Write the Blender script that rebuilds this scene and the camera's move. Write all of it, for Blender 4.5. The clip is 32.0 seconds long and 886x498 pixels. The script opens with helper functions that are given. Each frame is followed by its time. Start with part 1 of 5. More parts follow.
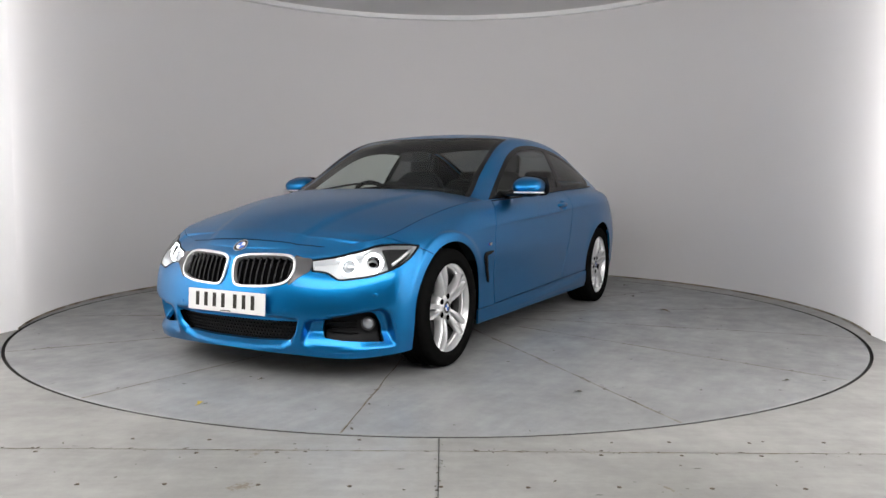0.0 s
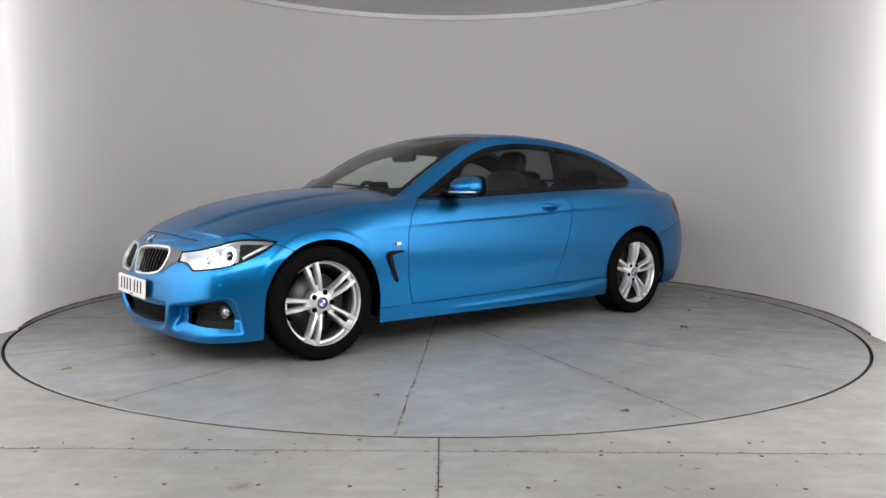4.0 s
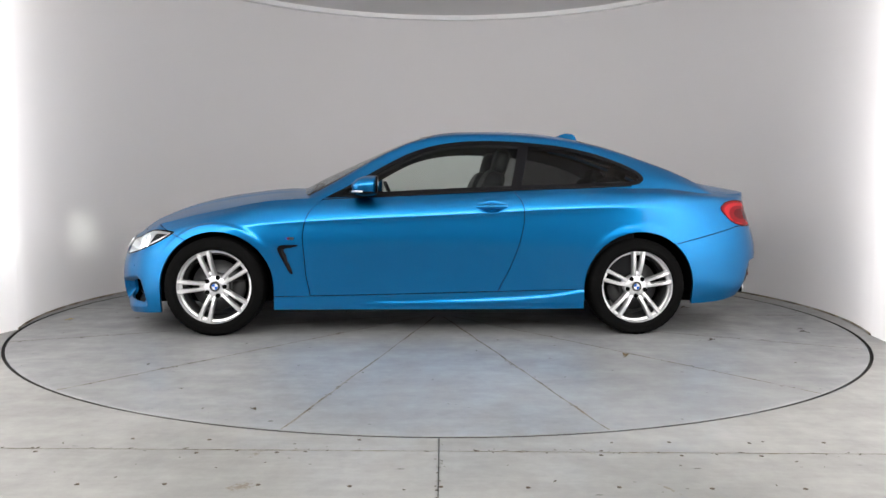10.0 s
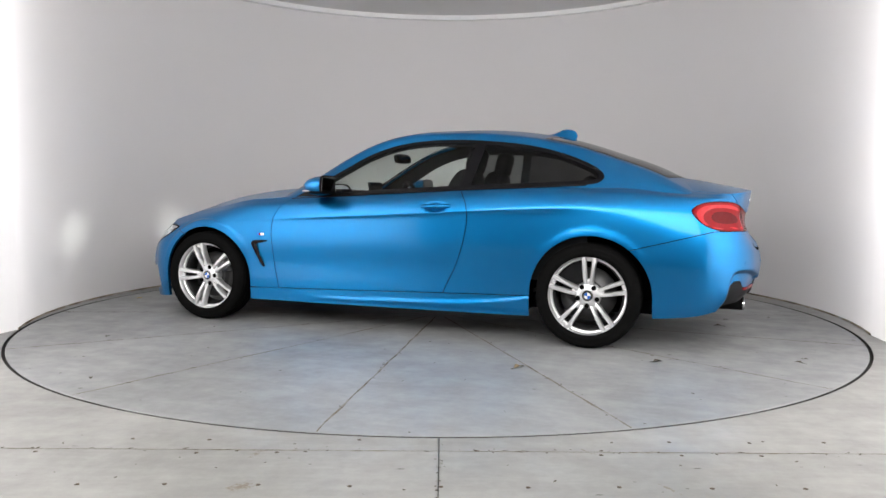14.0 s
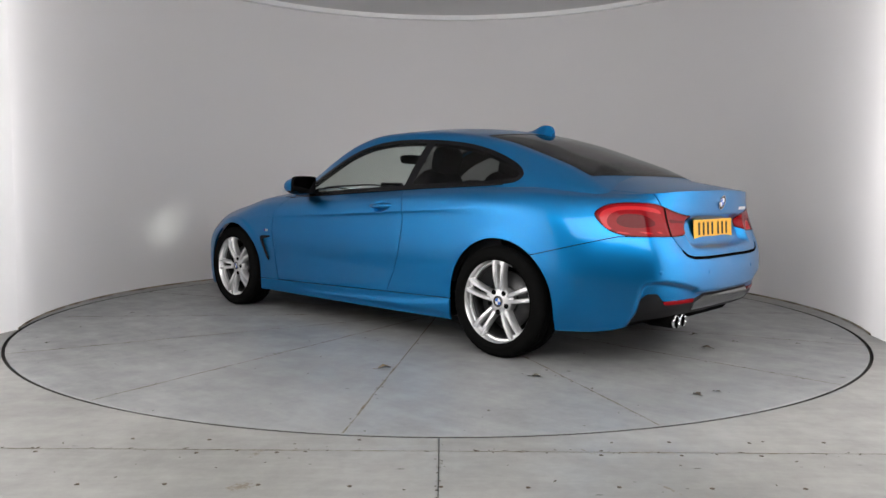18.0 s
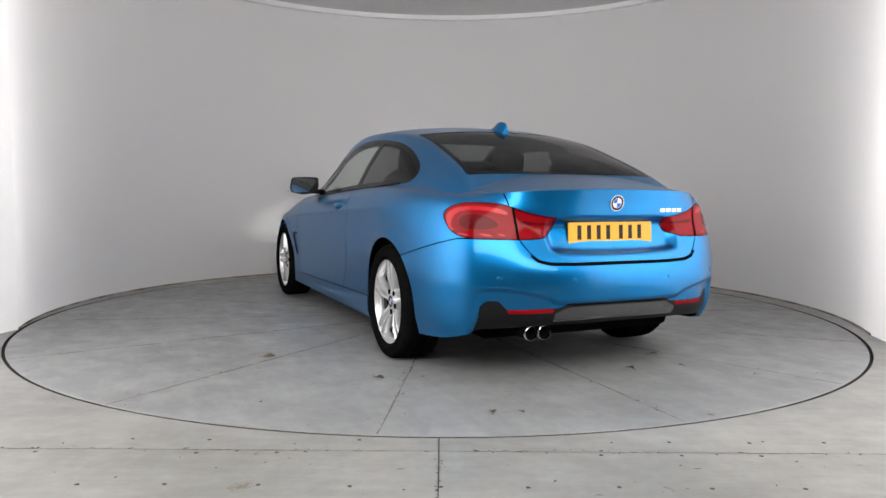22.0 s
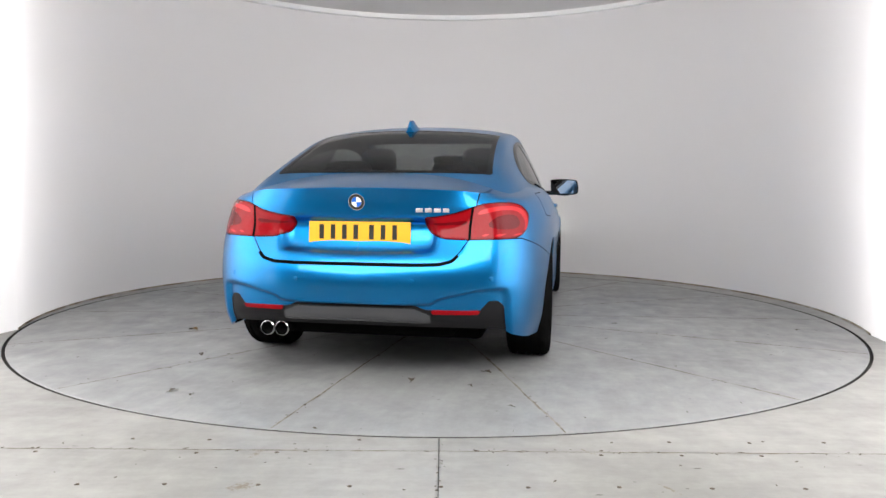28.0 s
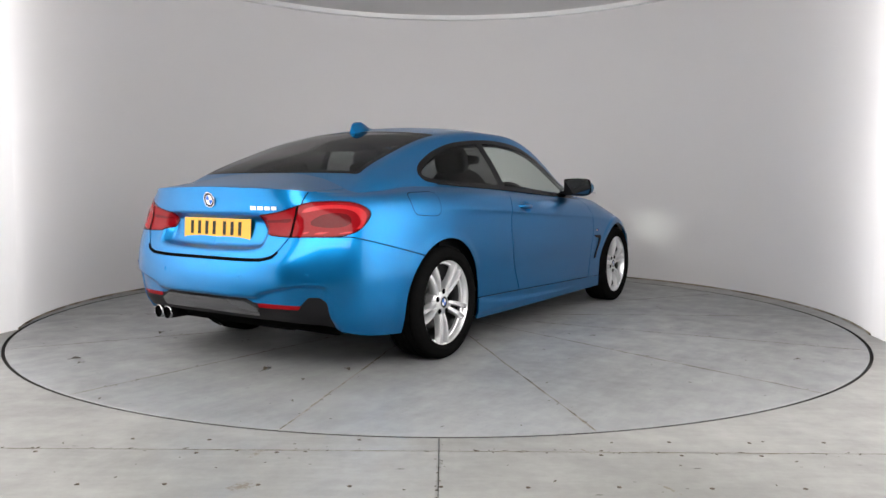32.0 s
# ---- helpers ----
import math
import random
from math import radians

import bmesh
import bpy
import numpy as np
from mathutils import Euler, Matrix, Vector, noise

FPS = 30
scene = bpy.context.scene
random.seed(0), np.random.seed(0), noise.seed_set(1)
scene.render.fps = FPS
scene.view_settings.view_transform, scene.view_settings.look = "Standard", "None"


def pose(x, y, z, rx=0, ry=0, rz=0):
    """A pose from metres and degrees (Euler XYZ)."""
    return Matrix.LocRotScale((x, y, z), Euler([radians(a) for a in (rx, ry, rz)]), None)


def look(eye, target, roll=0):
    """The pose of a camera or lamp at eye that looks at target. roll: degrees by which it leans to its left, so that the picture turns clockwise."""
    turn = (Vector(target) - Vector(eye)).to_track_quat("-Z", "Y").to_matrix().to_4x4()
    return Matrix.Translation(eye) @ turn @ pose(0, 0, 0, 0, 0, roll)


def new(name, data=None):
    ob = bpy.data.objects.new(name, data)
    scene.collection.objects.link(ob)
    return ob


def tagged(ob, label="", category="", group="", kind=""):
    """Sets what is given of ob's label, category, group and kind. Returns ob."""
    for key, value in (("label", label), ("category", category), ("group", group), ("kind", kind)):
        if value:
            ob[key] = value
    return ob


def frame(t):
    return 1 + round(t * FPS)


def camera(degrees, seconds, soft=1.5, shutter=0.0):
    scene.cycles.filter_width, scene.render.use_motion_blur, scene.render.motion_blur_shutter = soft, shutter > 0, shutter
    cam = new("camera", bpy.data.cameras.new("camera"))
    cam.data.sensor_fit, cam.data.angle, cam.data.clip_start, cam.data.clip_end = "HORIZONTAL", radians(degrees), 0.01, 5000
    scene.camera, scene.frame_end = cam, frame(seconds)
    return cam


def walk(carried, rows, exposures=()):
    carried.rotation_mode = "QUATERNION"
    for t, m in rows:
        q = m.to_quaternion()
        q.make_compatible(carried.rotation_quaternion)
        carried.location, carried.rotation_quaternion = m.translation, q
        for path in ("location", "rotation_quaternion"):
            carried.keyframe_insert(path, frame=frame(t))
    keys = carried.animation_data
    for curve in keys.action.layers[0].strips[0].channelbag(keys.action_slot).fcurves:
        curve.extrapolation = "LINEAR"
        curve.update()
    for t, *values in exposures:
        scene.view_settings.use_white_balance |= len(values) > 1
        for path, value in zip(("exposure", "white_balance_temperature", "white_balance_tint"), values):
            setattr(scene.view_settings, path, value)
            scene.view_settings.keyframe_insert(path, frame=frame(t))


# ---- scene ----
cam = camera(61.0, 32.0, soft=1.5)
EYE = Matrix.Translation((0.0312, -5.8733, 0.9765)) @ pose(0, 0, 0, 0, 0, 0.0188) @ pose(0, 0, 0, 90 - 4.5312, 0, 0) @ pose(0, 0, 0, 0, 0, 0.3846)
# the camera's own exposure drifts as the car turns
walk(cam, [(0, EYE), (32, EYE)], exposures=[
    (0, -0.22), (1, -0.09), (2, -0.09), (3, -0.10), (4.5, -0.30), (6, -0.46), (7, -0.46), (8, -0.40), (9, -0.22), (10, 0.0), (11, 0.13), (12, 0.17), (13, 0.15), (14, 0.04),
    (15.5, -0.18), (17, -0.35), (18, -0.35), (19, -0.33), (20, -0.27), (21, -0.18), (22, -0.15), (23, -0.12), (24, -0.05), (25, 0.10), (26.5, 0.28), (28, 0.32), (29, 0.08), (30, 0.02), (31, 0.02), (32, -0.05)])
scene.view_settings.exposure = 0.0

# the booth: a round wall with the turntable in it, open towards the camera
WALL_R, WALL_H = 3.09, 2.985
WALL_X, WALL_Y = 0.043, 0.224       # the wall is not quite concentric with the turntable
CAR_X, CAR_Y = -0.1154, -0.0005


# ---- light ----
world = bpy.data.worlds.new("world")
scene.world = world
world.use_nodes = True
world.node_tree.nodes["Background"].inputs[0].default_value = (0.8, 0.85, 0.9, 1)
world.node_tree.nodes["Background"].inputs[1].default_value = 0.02


def area(name, eye, target, sx, sy, watts, colour=(1, 1, 1)):
    d = bpy.data.lights.new(name, "AREA")
    d.shape, d.size, d.size_y, d.energy, d.color = "RECTANGLE", sx, sy, watts, colour
    ob = new(name, d)
    ob.matrix_world = look(eye, target)
    return ob


WARM = (1.0, 0.98, 0.955)
# two tall lamps behind each end of the cloth wall, and a wide one in the hall
for side, nm, watts in ((-1, "west", 20), (1, "east", 24)):
    area("front_cloth_lamp_" + nm, (side * 3.62, -2.65, 1.6), (side * 2.62, -2.60, 1.6), 1.4, 2.6, 192, WARM)
    area("cloth_lamp_" + nm, (side * 4.12, -1.62, 1.5), (side * 2.95, -1.30, 1.5), 0.7, 2.85, watts, WARM)
area("hall_lamp", (0, -4.75, 2.28), (0, 1.0, 1.0), 6.0, 1.35, 182, WARM)


# ---- materials ----
def material(name, base, rough=0.5, metal=0.0, **more):
    m = bpy.data.materials.new(name)
    m.use_nodes = True
    b = m.node_tree.nodes["Principled BSDF"]
    b.inputs["Base Color"].default_value = (*base, 1)
    b.inputs["Roughness"].default_value = rough
    b.inputs["Metallic"].default_value = metal
    for key, value in more.items():
        b.inputs[key.replace("_", " ")].default_value = value
    return m


def nodes(m):
    t = m.node_tree
    return t.nodes, t.links, t.nodes["Principled BSDF"]


def noise_node(m, scale, detail=4.0, rough=0.6, stretch=None):
    n, l, b = nodes(m)
    c = n.new("ShaderNodeTexCoord")
    x = n.new("ShaderNodeTexNoise")
    x.inputs["Scale"].default_value, x.inputs["Detail"].default_value, x.inputs["Roughness"].default_value = scale, detail, rough
    if stretch:
        g = n.new("ShaderNodeMapping")
        g.inputs["Scale"].default_value = stretch
        l.new(c.outputs["Object"], g.inputs["Vector"])
        l.new(g.outputs["Vector"], x.inputs["Vector"])
    else:
        l.new(c.outputs["Object"], x.inputs["Vector"])
    return x.outputs["Fac"]


def ramp(m, source, stops):
    n, l, b = nodes(m)
    r = n.new("ShaderNodeValToRGB")
    while len(r.color_ramp.elements) < len(stops):
        r.color_ramp.elements.new(0.5)
    for e, (p, c) in zip(r.color_ramp.elements, stops):
        e.position, e.color = p, (*c, 1) if len(c) == 3 else c
    l.new(source, r.inputs["Fac"])
    return r.outputs["Color"]


def mix(m, kind, fac, a, b_):
    n, l, b = nodes(m)
    x = n.new("ShaderNodeMix")
    x.data_type, x.blend_type = "RGBA", kind
    if isinstance(fac, float):
        x.inputs[0].default_value = fac
    else:
        l.new(fac, x.inputs[0])
    for s, i in ((a, 6), (b_, 7)):
        if isinstance(s, tuple):
            x.inputs[i].default_value = (*s, 1)
        else:
            l.new(s, x.inputs[i])
    return x.outputs[2]


def bump(m, source, strength=0.2, distance=0.002):
    n, l, b = nodes(m)
    x = n.new("ShaderNodeBump")
    x.inputs["Strength"].default_value, x.inputs["Distance"].default_value = strength, distance
    l.new(source, x.inputs["Height"])
    l.new(x.outputs["Normal"], b.inputs["Normal"])


def grey(v):
    return (v, v, v)


def concrete(name, lo, hi, tint=(1, 1, 0.97)):
    """Trowelled concrete: broad patches, fine mottling, ochre stains and small dark scuffs."""
    m = material(name, grey(hi), 0.55)
    n, l, b = nodes(m)
    t = lambda v: tuple(v * c for c in tint)
    broad = ramp(m, noise_node(m, 0.9, 5), [(0.3, t(lo)), (0.7, t(hi))])
    fine = ramp(m, noise_node(m, 16, 6, 0.7), [(0.3, grey(0.86)), (0.65, grey(1.0))])
    c = mix(m, "MULTIPLY", 1.0, broad, fine)
    streak = ramp(m, noise_node(m, 2.2, 5, 0.65, (1, 5, 1)), [(0.45, grey(0.93)), (0.6, grey(1.03))])
    c = mix(m, "MULTIPLY", 0.8, c, streak)
    stain = ramp(m, noise_node(m, 3.1, 6, 0.75), [(0.66, grey(0)), (0.78, grey(1))])
    c = mix(m, "MIX", ramp(m, stain, [(0, grey(0)), (1, grey(0.35))]), c, (0.42, 0.36, 0.26))
    scuff = ramp(m, noise_node(m, 7, 3, 0.5, (1, 2.2, 1)), [(0.75, grey(1)), (0.79, grey(0.45))])
    c = mix(m, "MULTIPLY", 1.0, c, scuff)
    for scale, reach, stretch, turn_ in ((2.4, 0.030, (1, 1, 1), 0), (1.7, 0.030, (1, 3.2, 1), 35), (5.5, 0.035, (1, 1.6, 1), 110)):
        tc, mp, vo = n.new("ShaderNodeTexCoord"), n.new("ShaderNodeMapping"), n.new("ShaderNodeTexVoronoi")
        mp.inputs["Scale"].default_value, mp.inputs["Rotation"].default_value = stretch, (0, 0, radians(turn_))
        vo.inputs["Scale"].default_value = scale
        l.new(tc.outputs["Object"], mp.inputs["Vector"])
        l.new(mp.outputs["Vector"], vo.inputs["Vector"])
        wob = n.new("ShaderNodeMath")
        wob.operation = "MULTIPLY_ADD"
        wob.inputs[1].default_value = 0.06
        l.new(noise_node(m, 40, 3), wob.inputs[0])
        l.new(vo.outputs["Distance"], wob.inputs[2])
        c = mix(m, "MULTIPLY", 1.0, c, ramp(m, wob.outputs[0], [(reach + 0.018, (0.28, 0.26, 0.22)), (reach + 0.032, grey(1.0))]))
    l.new(c, b.inputs["Base Color"])
    l.new(ramp(m, noise_node(m, 5, 5), [(0.3, grey(0.32)), (0.7, grey(0.6))]), b.inputs["Roughness"])
    bump(m, noise_node(m, 30, 6, 0.7), 0.15, 0.002)
    return m


def spill(m, spots):
    """Ochre spills: (x, y, half length, half width, turn) on the floor, broken up by noise."""
    n, l, b = nodes(m)
    c = b.inputs["Base Color"].links[0].from_socket
    tc = n.new("ShaderNodeTexCoord")
    grain = noise_node(m, 55, 5, 0.75)
    for x, y, a, w, turn_ in spots:
        mp, ln, add = n.new("ShaderNodeMapping"), n.new("ShaderNodeVectorMath"), n.new("ShaderNodeMath")
        mp.vector_type = "TEXTURE"
        mp.inputs["Location"].default_value, mp.inputs["Rotation"].default_value, mp.inputs["Scale"].default_value = (x, y, 0), (0, 0, radians(turn_)), (2.6 * a, 2.6 * w, 1)
        ln.operation, add.operation = "LENGTH", "MULTIPLY_ADD"
        l.new(tc.outputs["Object"], mp.inputs["Vector"])
        l.new(mp.outputs["Vector"], ln.inputs[0])
        l.new(grain, add.inputs[0])
        add.inputs[1].default_value = 1.55
        l.new(ln.outputs["Value"], add.inputs[2])
        c = mix(m, "MIX", ramp(m, add.outputs[0], [(0.0, grey(0.9)), (0.84, grey(0.75)), (1.0, grey(0))]), c, (0.13, 0.095, 0.05))
    l.new(c, b.inputs["Base Color"])


M_FLOOR = concrete("booth_concrete", 0.23, 0.36, (1.0, 0.99, 0.94))
spill(M_FLOOR, [(-0.63, -3.475, 0.075, 0.045, 35), (0.78, -3.47, 0.07, 0.013, -60), (-0.655, -3.165, 0.06, 0.022, 70), (0.57, -3.115, 0.055, 0.008, -60), (0.60, -3.14, 0.02, 0.015, 0)])
M_DISC = concrete("turntable_concrete", 0.22, 0.325, (0.98, 1.0, 1.0))
M_WALL = material("matt_wall_paint", (0.66, 0.66, 0.665), 0.75)
n_, l_, b_ = nodes(M_WALL)
l_.new(ramp(M_WALL, noise_node(M_WALL, 0.7, 4), [(0.3, (0.63, 0.63, 0.635)), (0.7, (0.69, 0.69, 0.695))]), b_.inputs["Base Color"])
bump(M_WALL, noise_node(M_WALL, 25, 5), 0.05, 0.002)
M_CLOTH = bpy.data.materials.new("backlit_cloth")
M_CLOTH.use_nodes = True
n_ = M_CLOTH.node_tree.nodes
n_.clear()
d_, t_, a_, o_ = (n_.new("ShaderNode" + k) for k in ("BsdfDiffuse", "BsdfTranslucent", "AddShader", "OutputMaterial"))
d_.inputs[0].default_value, t_.inputs[0].default_value = (0.63, 0.618, 0.622, 1), (0.32, 0.316, 0.32, 1)
M_CLOTH.node_tree.links.new(d_.outputs[0], a_.inputs[0])
M_CLOTH.node_tree.links.new(t_.outputs[0], a_.inputs[1])
M_CLOTH.node_tree.links.new(a_.outputs[0], o_.inputs[0])
M_CEIL = material("ceiling_paint", (0.70, 0.69, 0.685), 0.8)
M_CORNICE = material("cornice_white", (0.84, 0.84, 0.84), 0.5)
# near-black for the floor joint, and for shade painted into the turntable gap
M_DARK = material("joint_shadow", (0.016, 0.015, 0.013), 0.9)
M_RUST = material("seam_rust", (0.24, 0.19, 0.13), 0.9)
n_, l_, b_ = nodes(M_RUST)
l_.new(ramp(M_RUST, noise_node(M_RUST, 9, 6, 0.7), [(0.34, (0.04, 0.032, 0.024)), (0.46, (0.14, 0.11, 0.07)), (0.58, (0.27, 0.26, 0.235))]), b_.inputs["Base Color"])
M_DIRT = material("sealant_dirt", (0.40, 0.38, 0.35), 0.9)
n_, l_, b_ = nodes(M_DIRT)
l_.new(ramp(M_DIRT, noise_node(M_DIRT, 3.5, 6, 0.7), [(0.38, (0.10, 0.075, 0.045)), (0.52, (0.30, 0.25, 0.18)), (0.62, (0.46, 0.45, 0.43))]), b_.inputs["Base Color"])
M_SCREW = material("rusty_screw", (0.05, 0.04, 0.03), 0.8)
n_, l_, b_ = nodes(M_SCREW)
l_.new(ramp(M_SCREW, noise_node(M_SCREW, 160, 4), [(0.35, (0.02, 0.018, 0.015)), (0.65, (0.16, 0.12, 0.08))]), b_.inputs["Base Color"])
M_BACK = material("hall_grey", (0.42, 0.42, 0.425), 0.8)

# car materials
M_PAINT = material("metallic_blue_paint", (0.006, 0.15, 0.39), 0.33, 0.97, Coat_Weight=0.45, Coat_Roughness=0.05, Coat_IOR=1.48)
n_, l_, b_ = nodes(M_PAINT)
flake = n_.new("ShaderNodeTexVoronoi")
flake.inputs["Scale"].default_value = 1400
co = n_.new("ShaderNodeTexCoord")
l_.new(co.outputs["Object"], flake.inputs["Vector"])
l_.new(ramp(M_PAINT, flake.outputs["Distance"], [(0.0, (0.006, 0.228, 0.530)), (0.8, (0.003, 0.145, 0.385))]), b_.inputs["Base Color"])
M_BLACK = material("gloss_black_trim", (0.004, 0.004, 0.005), 0.22, 0.0, Specular_IOR_Level=0.12)
M_PLASTIC = material("satin_black_plastic", (0.008, 0.008, 0.009), 0.5, 0.0, Specular_IOR_Level=0.15)
M_UNDER = material("underbody_black", (0.004, 0.004, 0.004), 0.9, 0.0, Specular_IOR_Level=0.0)
M_RUBBER = material("tyre_rubber", (0.006, 0.006, 0.006), 0.85, 0.0, Specular_IOR_Level=0.0)
bump(M_RUBBER, noise_node(M_RUBBER, 90, 3), 0.1, 0.001)
M_ALLOY = material("silver_alloy", (0.74, 0.74, 0.75), 0.34, 0.75, Coat_Weight=0.4)
M_BARREL = material("dark_wheel_barrel", (0.02, 0.02, 0.021), 0.5, 0.3, Specular_IOR_Level=0.3)
M_BRAKE = material("brake_steel", (0.10, 0.10, 0.102), 0.45, 0.8)
M_CALIPER = material("caliper_grey", (0.035, 0.035, 0.036), 0.55, 0.3)
M_CHROME = material("chrome", (0.70, 0.70, 0.71), 0.08, 1.0)
M_SATIN = material("satin_chrome", (0.78, 0.78, 0.79), 0.34, 0.85)
M_FOG = material("fog_reflector", (0.11, 0.11, 0.115), 0.25, 0.7)
M_RED = material("red_lens", (0.21, 0.003, 0.006), 0.10, 0.0, Specular_IOR_Level=0.15)
M_RED_IN = material("red_lens_bright", (0.45, 0.010, 0.015), 0.15, 0.0, Specular_IOR_Level=0.3)
M_RED_DARK = material("smoked_red_lens", (0.10, 0.002, 0.004), 0.10, 0.0, Specular_IOR_Level=0.15)
M_SEAT = material("black_leather", (0.006, 0.006, 0.007), 0.5, 0.0, Specular_IOR_Level=0.15)
bump(M_SEAT, noise_node(M_SEAT, 160, 3), 0.2, 0.001)
M_CABIN = material("cabin_plastic", (0.008, 0.008, 0.009), 0.7, 0.0, Specular_IOR_Level=0.15)
M_LINER = material("headliner_anthracite", (0.010, 0.010, 0.011), 0.95, 0.0, Specular_IOR_Level=0.1)
M_WHITE_PLATE = material("white_number_plate", (0.66, 0.66, 0.65), 0.35)
M_YELLOW_PLATE = material("yellow_number_plate", (0.72, 0.36, 0.012), 0.35)
M_INK = material("plate_ink", (0.030, 0.028, 0.024), 0.5, 0.0, Specular_IOR_Level=0.1)
M_BADGE_BLUE = material("badge_blue", (0.02, 0.12, 0.5), 0.3, 0.0, Specular_IOR_Level=0.15)
M_BADGE_WHITE = material("badge_white", (0.7, 0.7, 0.7), 0.3, 0.0, Specular_IOR_Level=0.15)
M_MIRROR = material("mirror_glass", (0.12, 0.125, 0.13), 0.0, 1.0)


def glass(name, tint, thin=True):
    """Thin car glass: mostly see-through with a tint, with a clear reflection on it."""
    m = bpy.data.materials.new(name)
    m.use_nodes = True
    t = m.node_tree
    t.nodes.clear()
    out = t.nodes.new("ShaderNodeOutputMaterial")
    tr = t.nodes.new("ShaderNodeBsdfTransparent")
    tr.inputs[0].default_value = (*tint, 1)
    gl = t.nodes.new("ShaderNodeBsdfGlossy")
    gl.inputs["Roughness"].default_value = 0.01
    lw = t.nodes.new("ShaderNodeLayerWeight")
    lw.inputs[0].default_value = 0.5
    pw, fr = t.nodes.new("ShaderNodeMath"), t.nodes.new("ShaderNodeMath")
    pw.operation, fr.operation = "POWER", "MULTIPLY_ADD"
    pw.inputs[1].default_value = 5.0
    fr.inputs[1].default_value, fr.inputs[2].default_value = 0.85, 0.02
    t.links.new(lw.outputs["Facing"], pw.inputs[0])
    t.links.new(pw.outputs[0], fr.inputs[0])
    mx = t.nodes.new("ShaderNodeMixShader")
    t.links.new(fr.outputs[0], mx.inputs[0])
    t.links.new(tr.outputs[0], mx.inputs[1])
    t.links.new(gl.outputs[0], mx.inputs[2])
    t.links.new(mx.outputs[0], out.inputs[0])
    return m


M_GLASS = glass("clear_green_glass", (0.82, 0.87, 0.84))
M_TINT = glass("tinted_glass", (0.20, 0.205, 0.205))
M_LENS = glass("headlamp_lens", (0.94, 0.95, 0.95))


def glow(name, colour, strength):
    m = material(name, (0.8, 0.8, 0.8), 0.4)
    b = m.node_tree.nodes["Principled BSDF"]
    b.inputs["Emission Color"].default_value = (*colour, 1)
    b.inputs["Emission Strength"].default_value = strength
    return m


M_RING = glow("lit_ring", (0.93, 0.97, 1.0), 12)
M_BEAM = glow("dipped_beam", (0.95, 1.0, 0.90), 17000)
M_LAMP_TUB = material("headlamp_silver", (0.78, 0.79, 0.81), 0.34, 0.40)
M_PROJ = material("projector_glass", (0.45, 0.47, 0.50), 0.10, 0.6, Coat_Weight=1.0)
M_GREY_INLAY = material("grey_inlay", (0.045, 0.046, 0.05), 0.16, 0.2, Coat_Weight=0.8)
M_LEAF = material("dry_leaf", (0.16, 0.11, 0.05), 0.8)
M_LEAF_YELLOW = material("yellow_leaf", (0.50, 0.36, 0.05), 0.7)
M_SCRAP = material("dark_leaf_scrap", (0.07, 0.055, 0.035), 0.85)


# ---- mesh helpers ----
def ob_mesh(name, verts, faces, mat, parent=None, label="", smooth=True):
    me = bpy.data.meshes.new(name)
    me.from_pydata([tuple(v) for v in verts], [], faces)
    me.materials.append(mat)
    if smooth:
        me.polygons.foreach_set("use_smooth", [True] * len(me.polygons))
    me.update()
    ob = new(name, me)
    if parent:
        ob.parent = parent
    return tagged(ob, label)


def part(name, bm, mat, parent=None, label="", smooth=True, flip=False):
    """Link a bmesh as one mesh object under a thing or a part."""
    if flip:
        bmesh.ops.reverse_faces(bm, faces=bm.faces)
    me = bpy.data.meshes.new(name)
    bm.to_mesh(me)
    bm.free()
    me.materials.append(mat)
    if smooth:
        me.polygons.foreach_set("use_smooth", [True] * len(me.polygons))
    ob = new(name, me)
    if parent:
        ob.parent = parent
    return tagged(ob, label)


def sharp(ob, degrees=35):
    """Smooth shading that keeps edges sharper than that."""
    ob.data.set_sharp_from_angle(angle=radians(degrees))
    return ob


def box_bm(sx, sy, sz, m=None, bev=0.0, seg=2):
    bm = bmesh.new()
    bmesh.ops.create_cube(bm, size=1, matrix=Matrix.Diagonal((sx, sy, sz, 1)))
    if bev:
        bmesh.ops.bevel(bm, geom=bm.edges[:], offset=bev, segments=seg, affect="EDGES", profile=0.5)
    if m is not None:
        bmesh.ops.transform(bm, matrix=m, verts=bm.verts)
    return bm


def lathe(profile, n=64, axis="y", closed=False):
    """A bmesh spun from (radius, along) pairs about the axis."""
    verts, faces = [], []
    k = len(profile)
    for i in range(n):
        a = 2 * math.pi * i / n
        for r, s in profile:
            p = (r * math.cos(a), s, r * math.sin(a)) if axis == "y" else (r * math.cos(a), r * math.sin(a), s)
            if axis == "x":
                p = (s, r * math.cos(a), r * math.sin(a))
            verts.append(p)
    for i in range(n):
        j = (i + 1) % n
        for q in range(k if closed else k - 1):
            w = (q + 1) % k
            faces.append((i * k + q, i * k + w, j * k + w, j * k + q))
    bm = bmesh.new()
    vs = [bm.verts.new(v) for v in verts]
    for f in faces:
        bm.faces.new([vs[i] for i in f])
    bmesh.ops.remove_doubles(bm, verts=bm.verts, dist=1e-6)
    bmesh.ops.recalc_face_normals(bm, faces=bm.faces)
    return bm


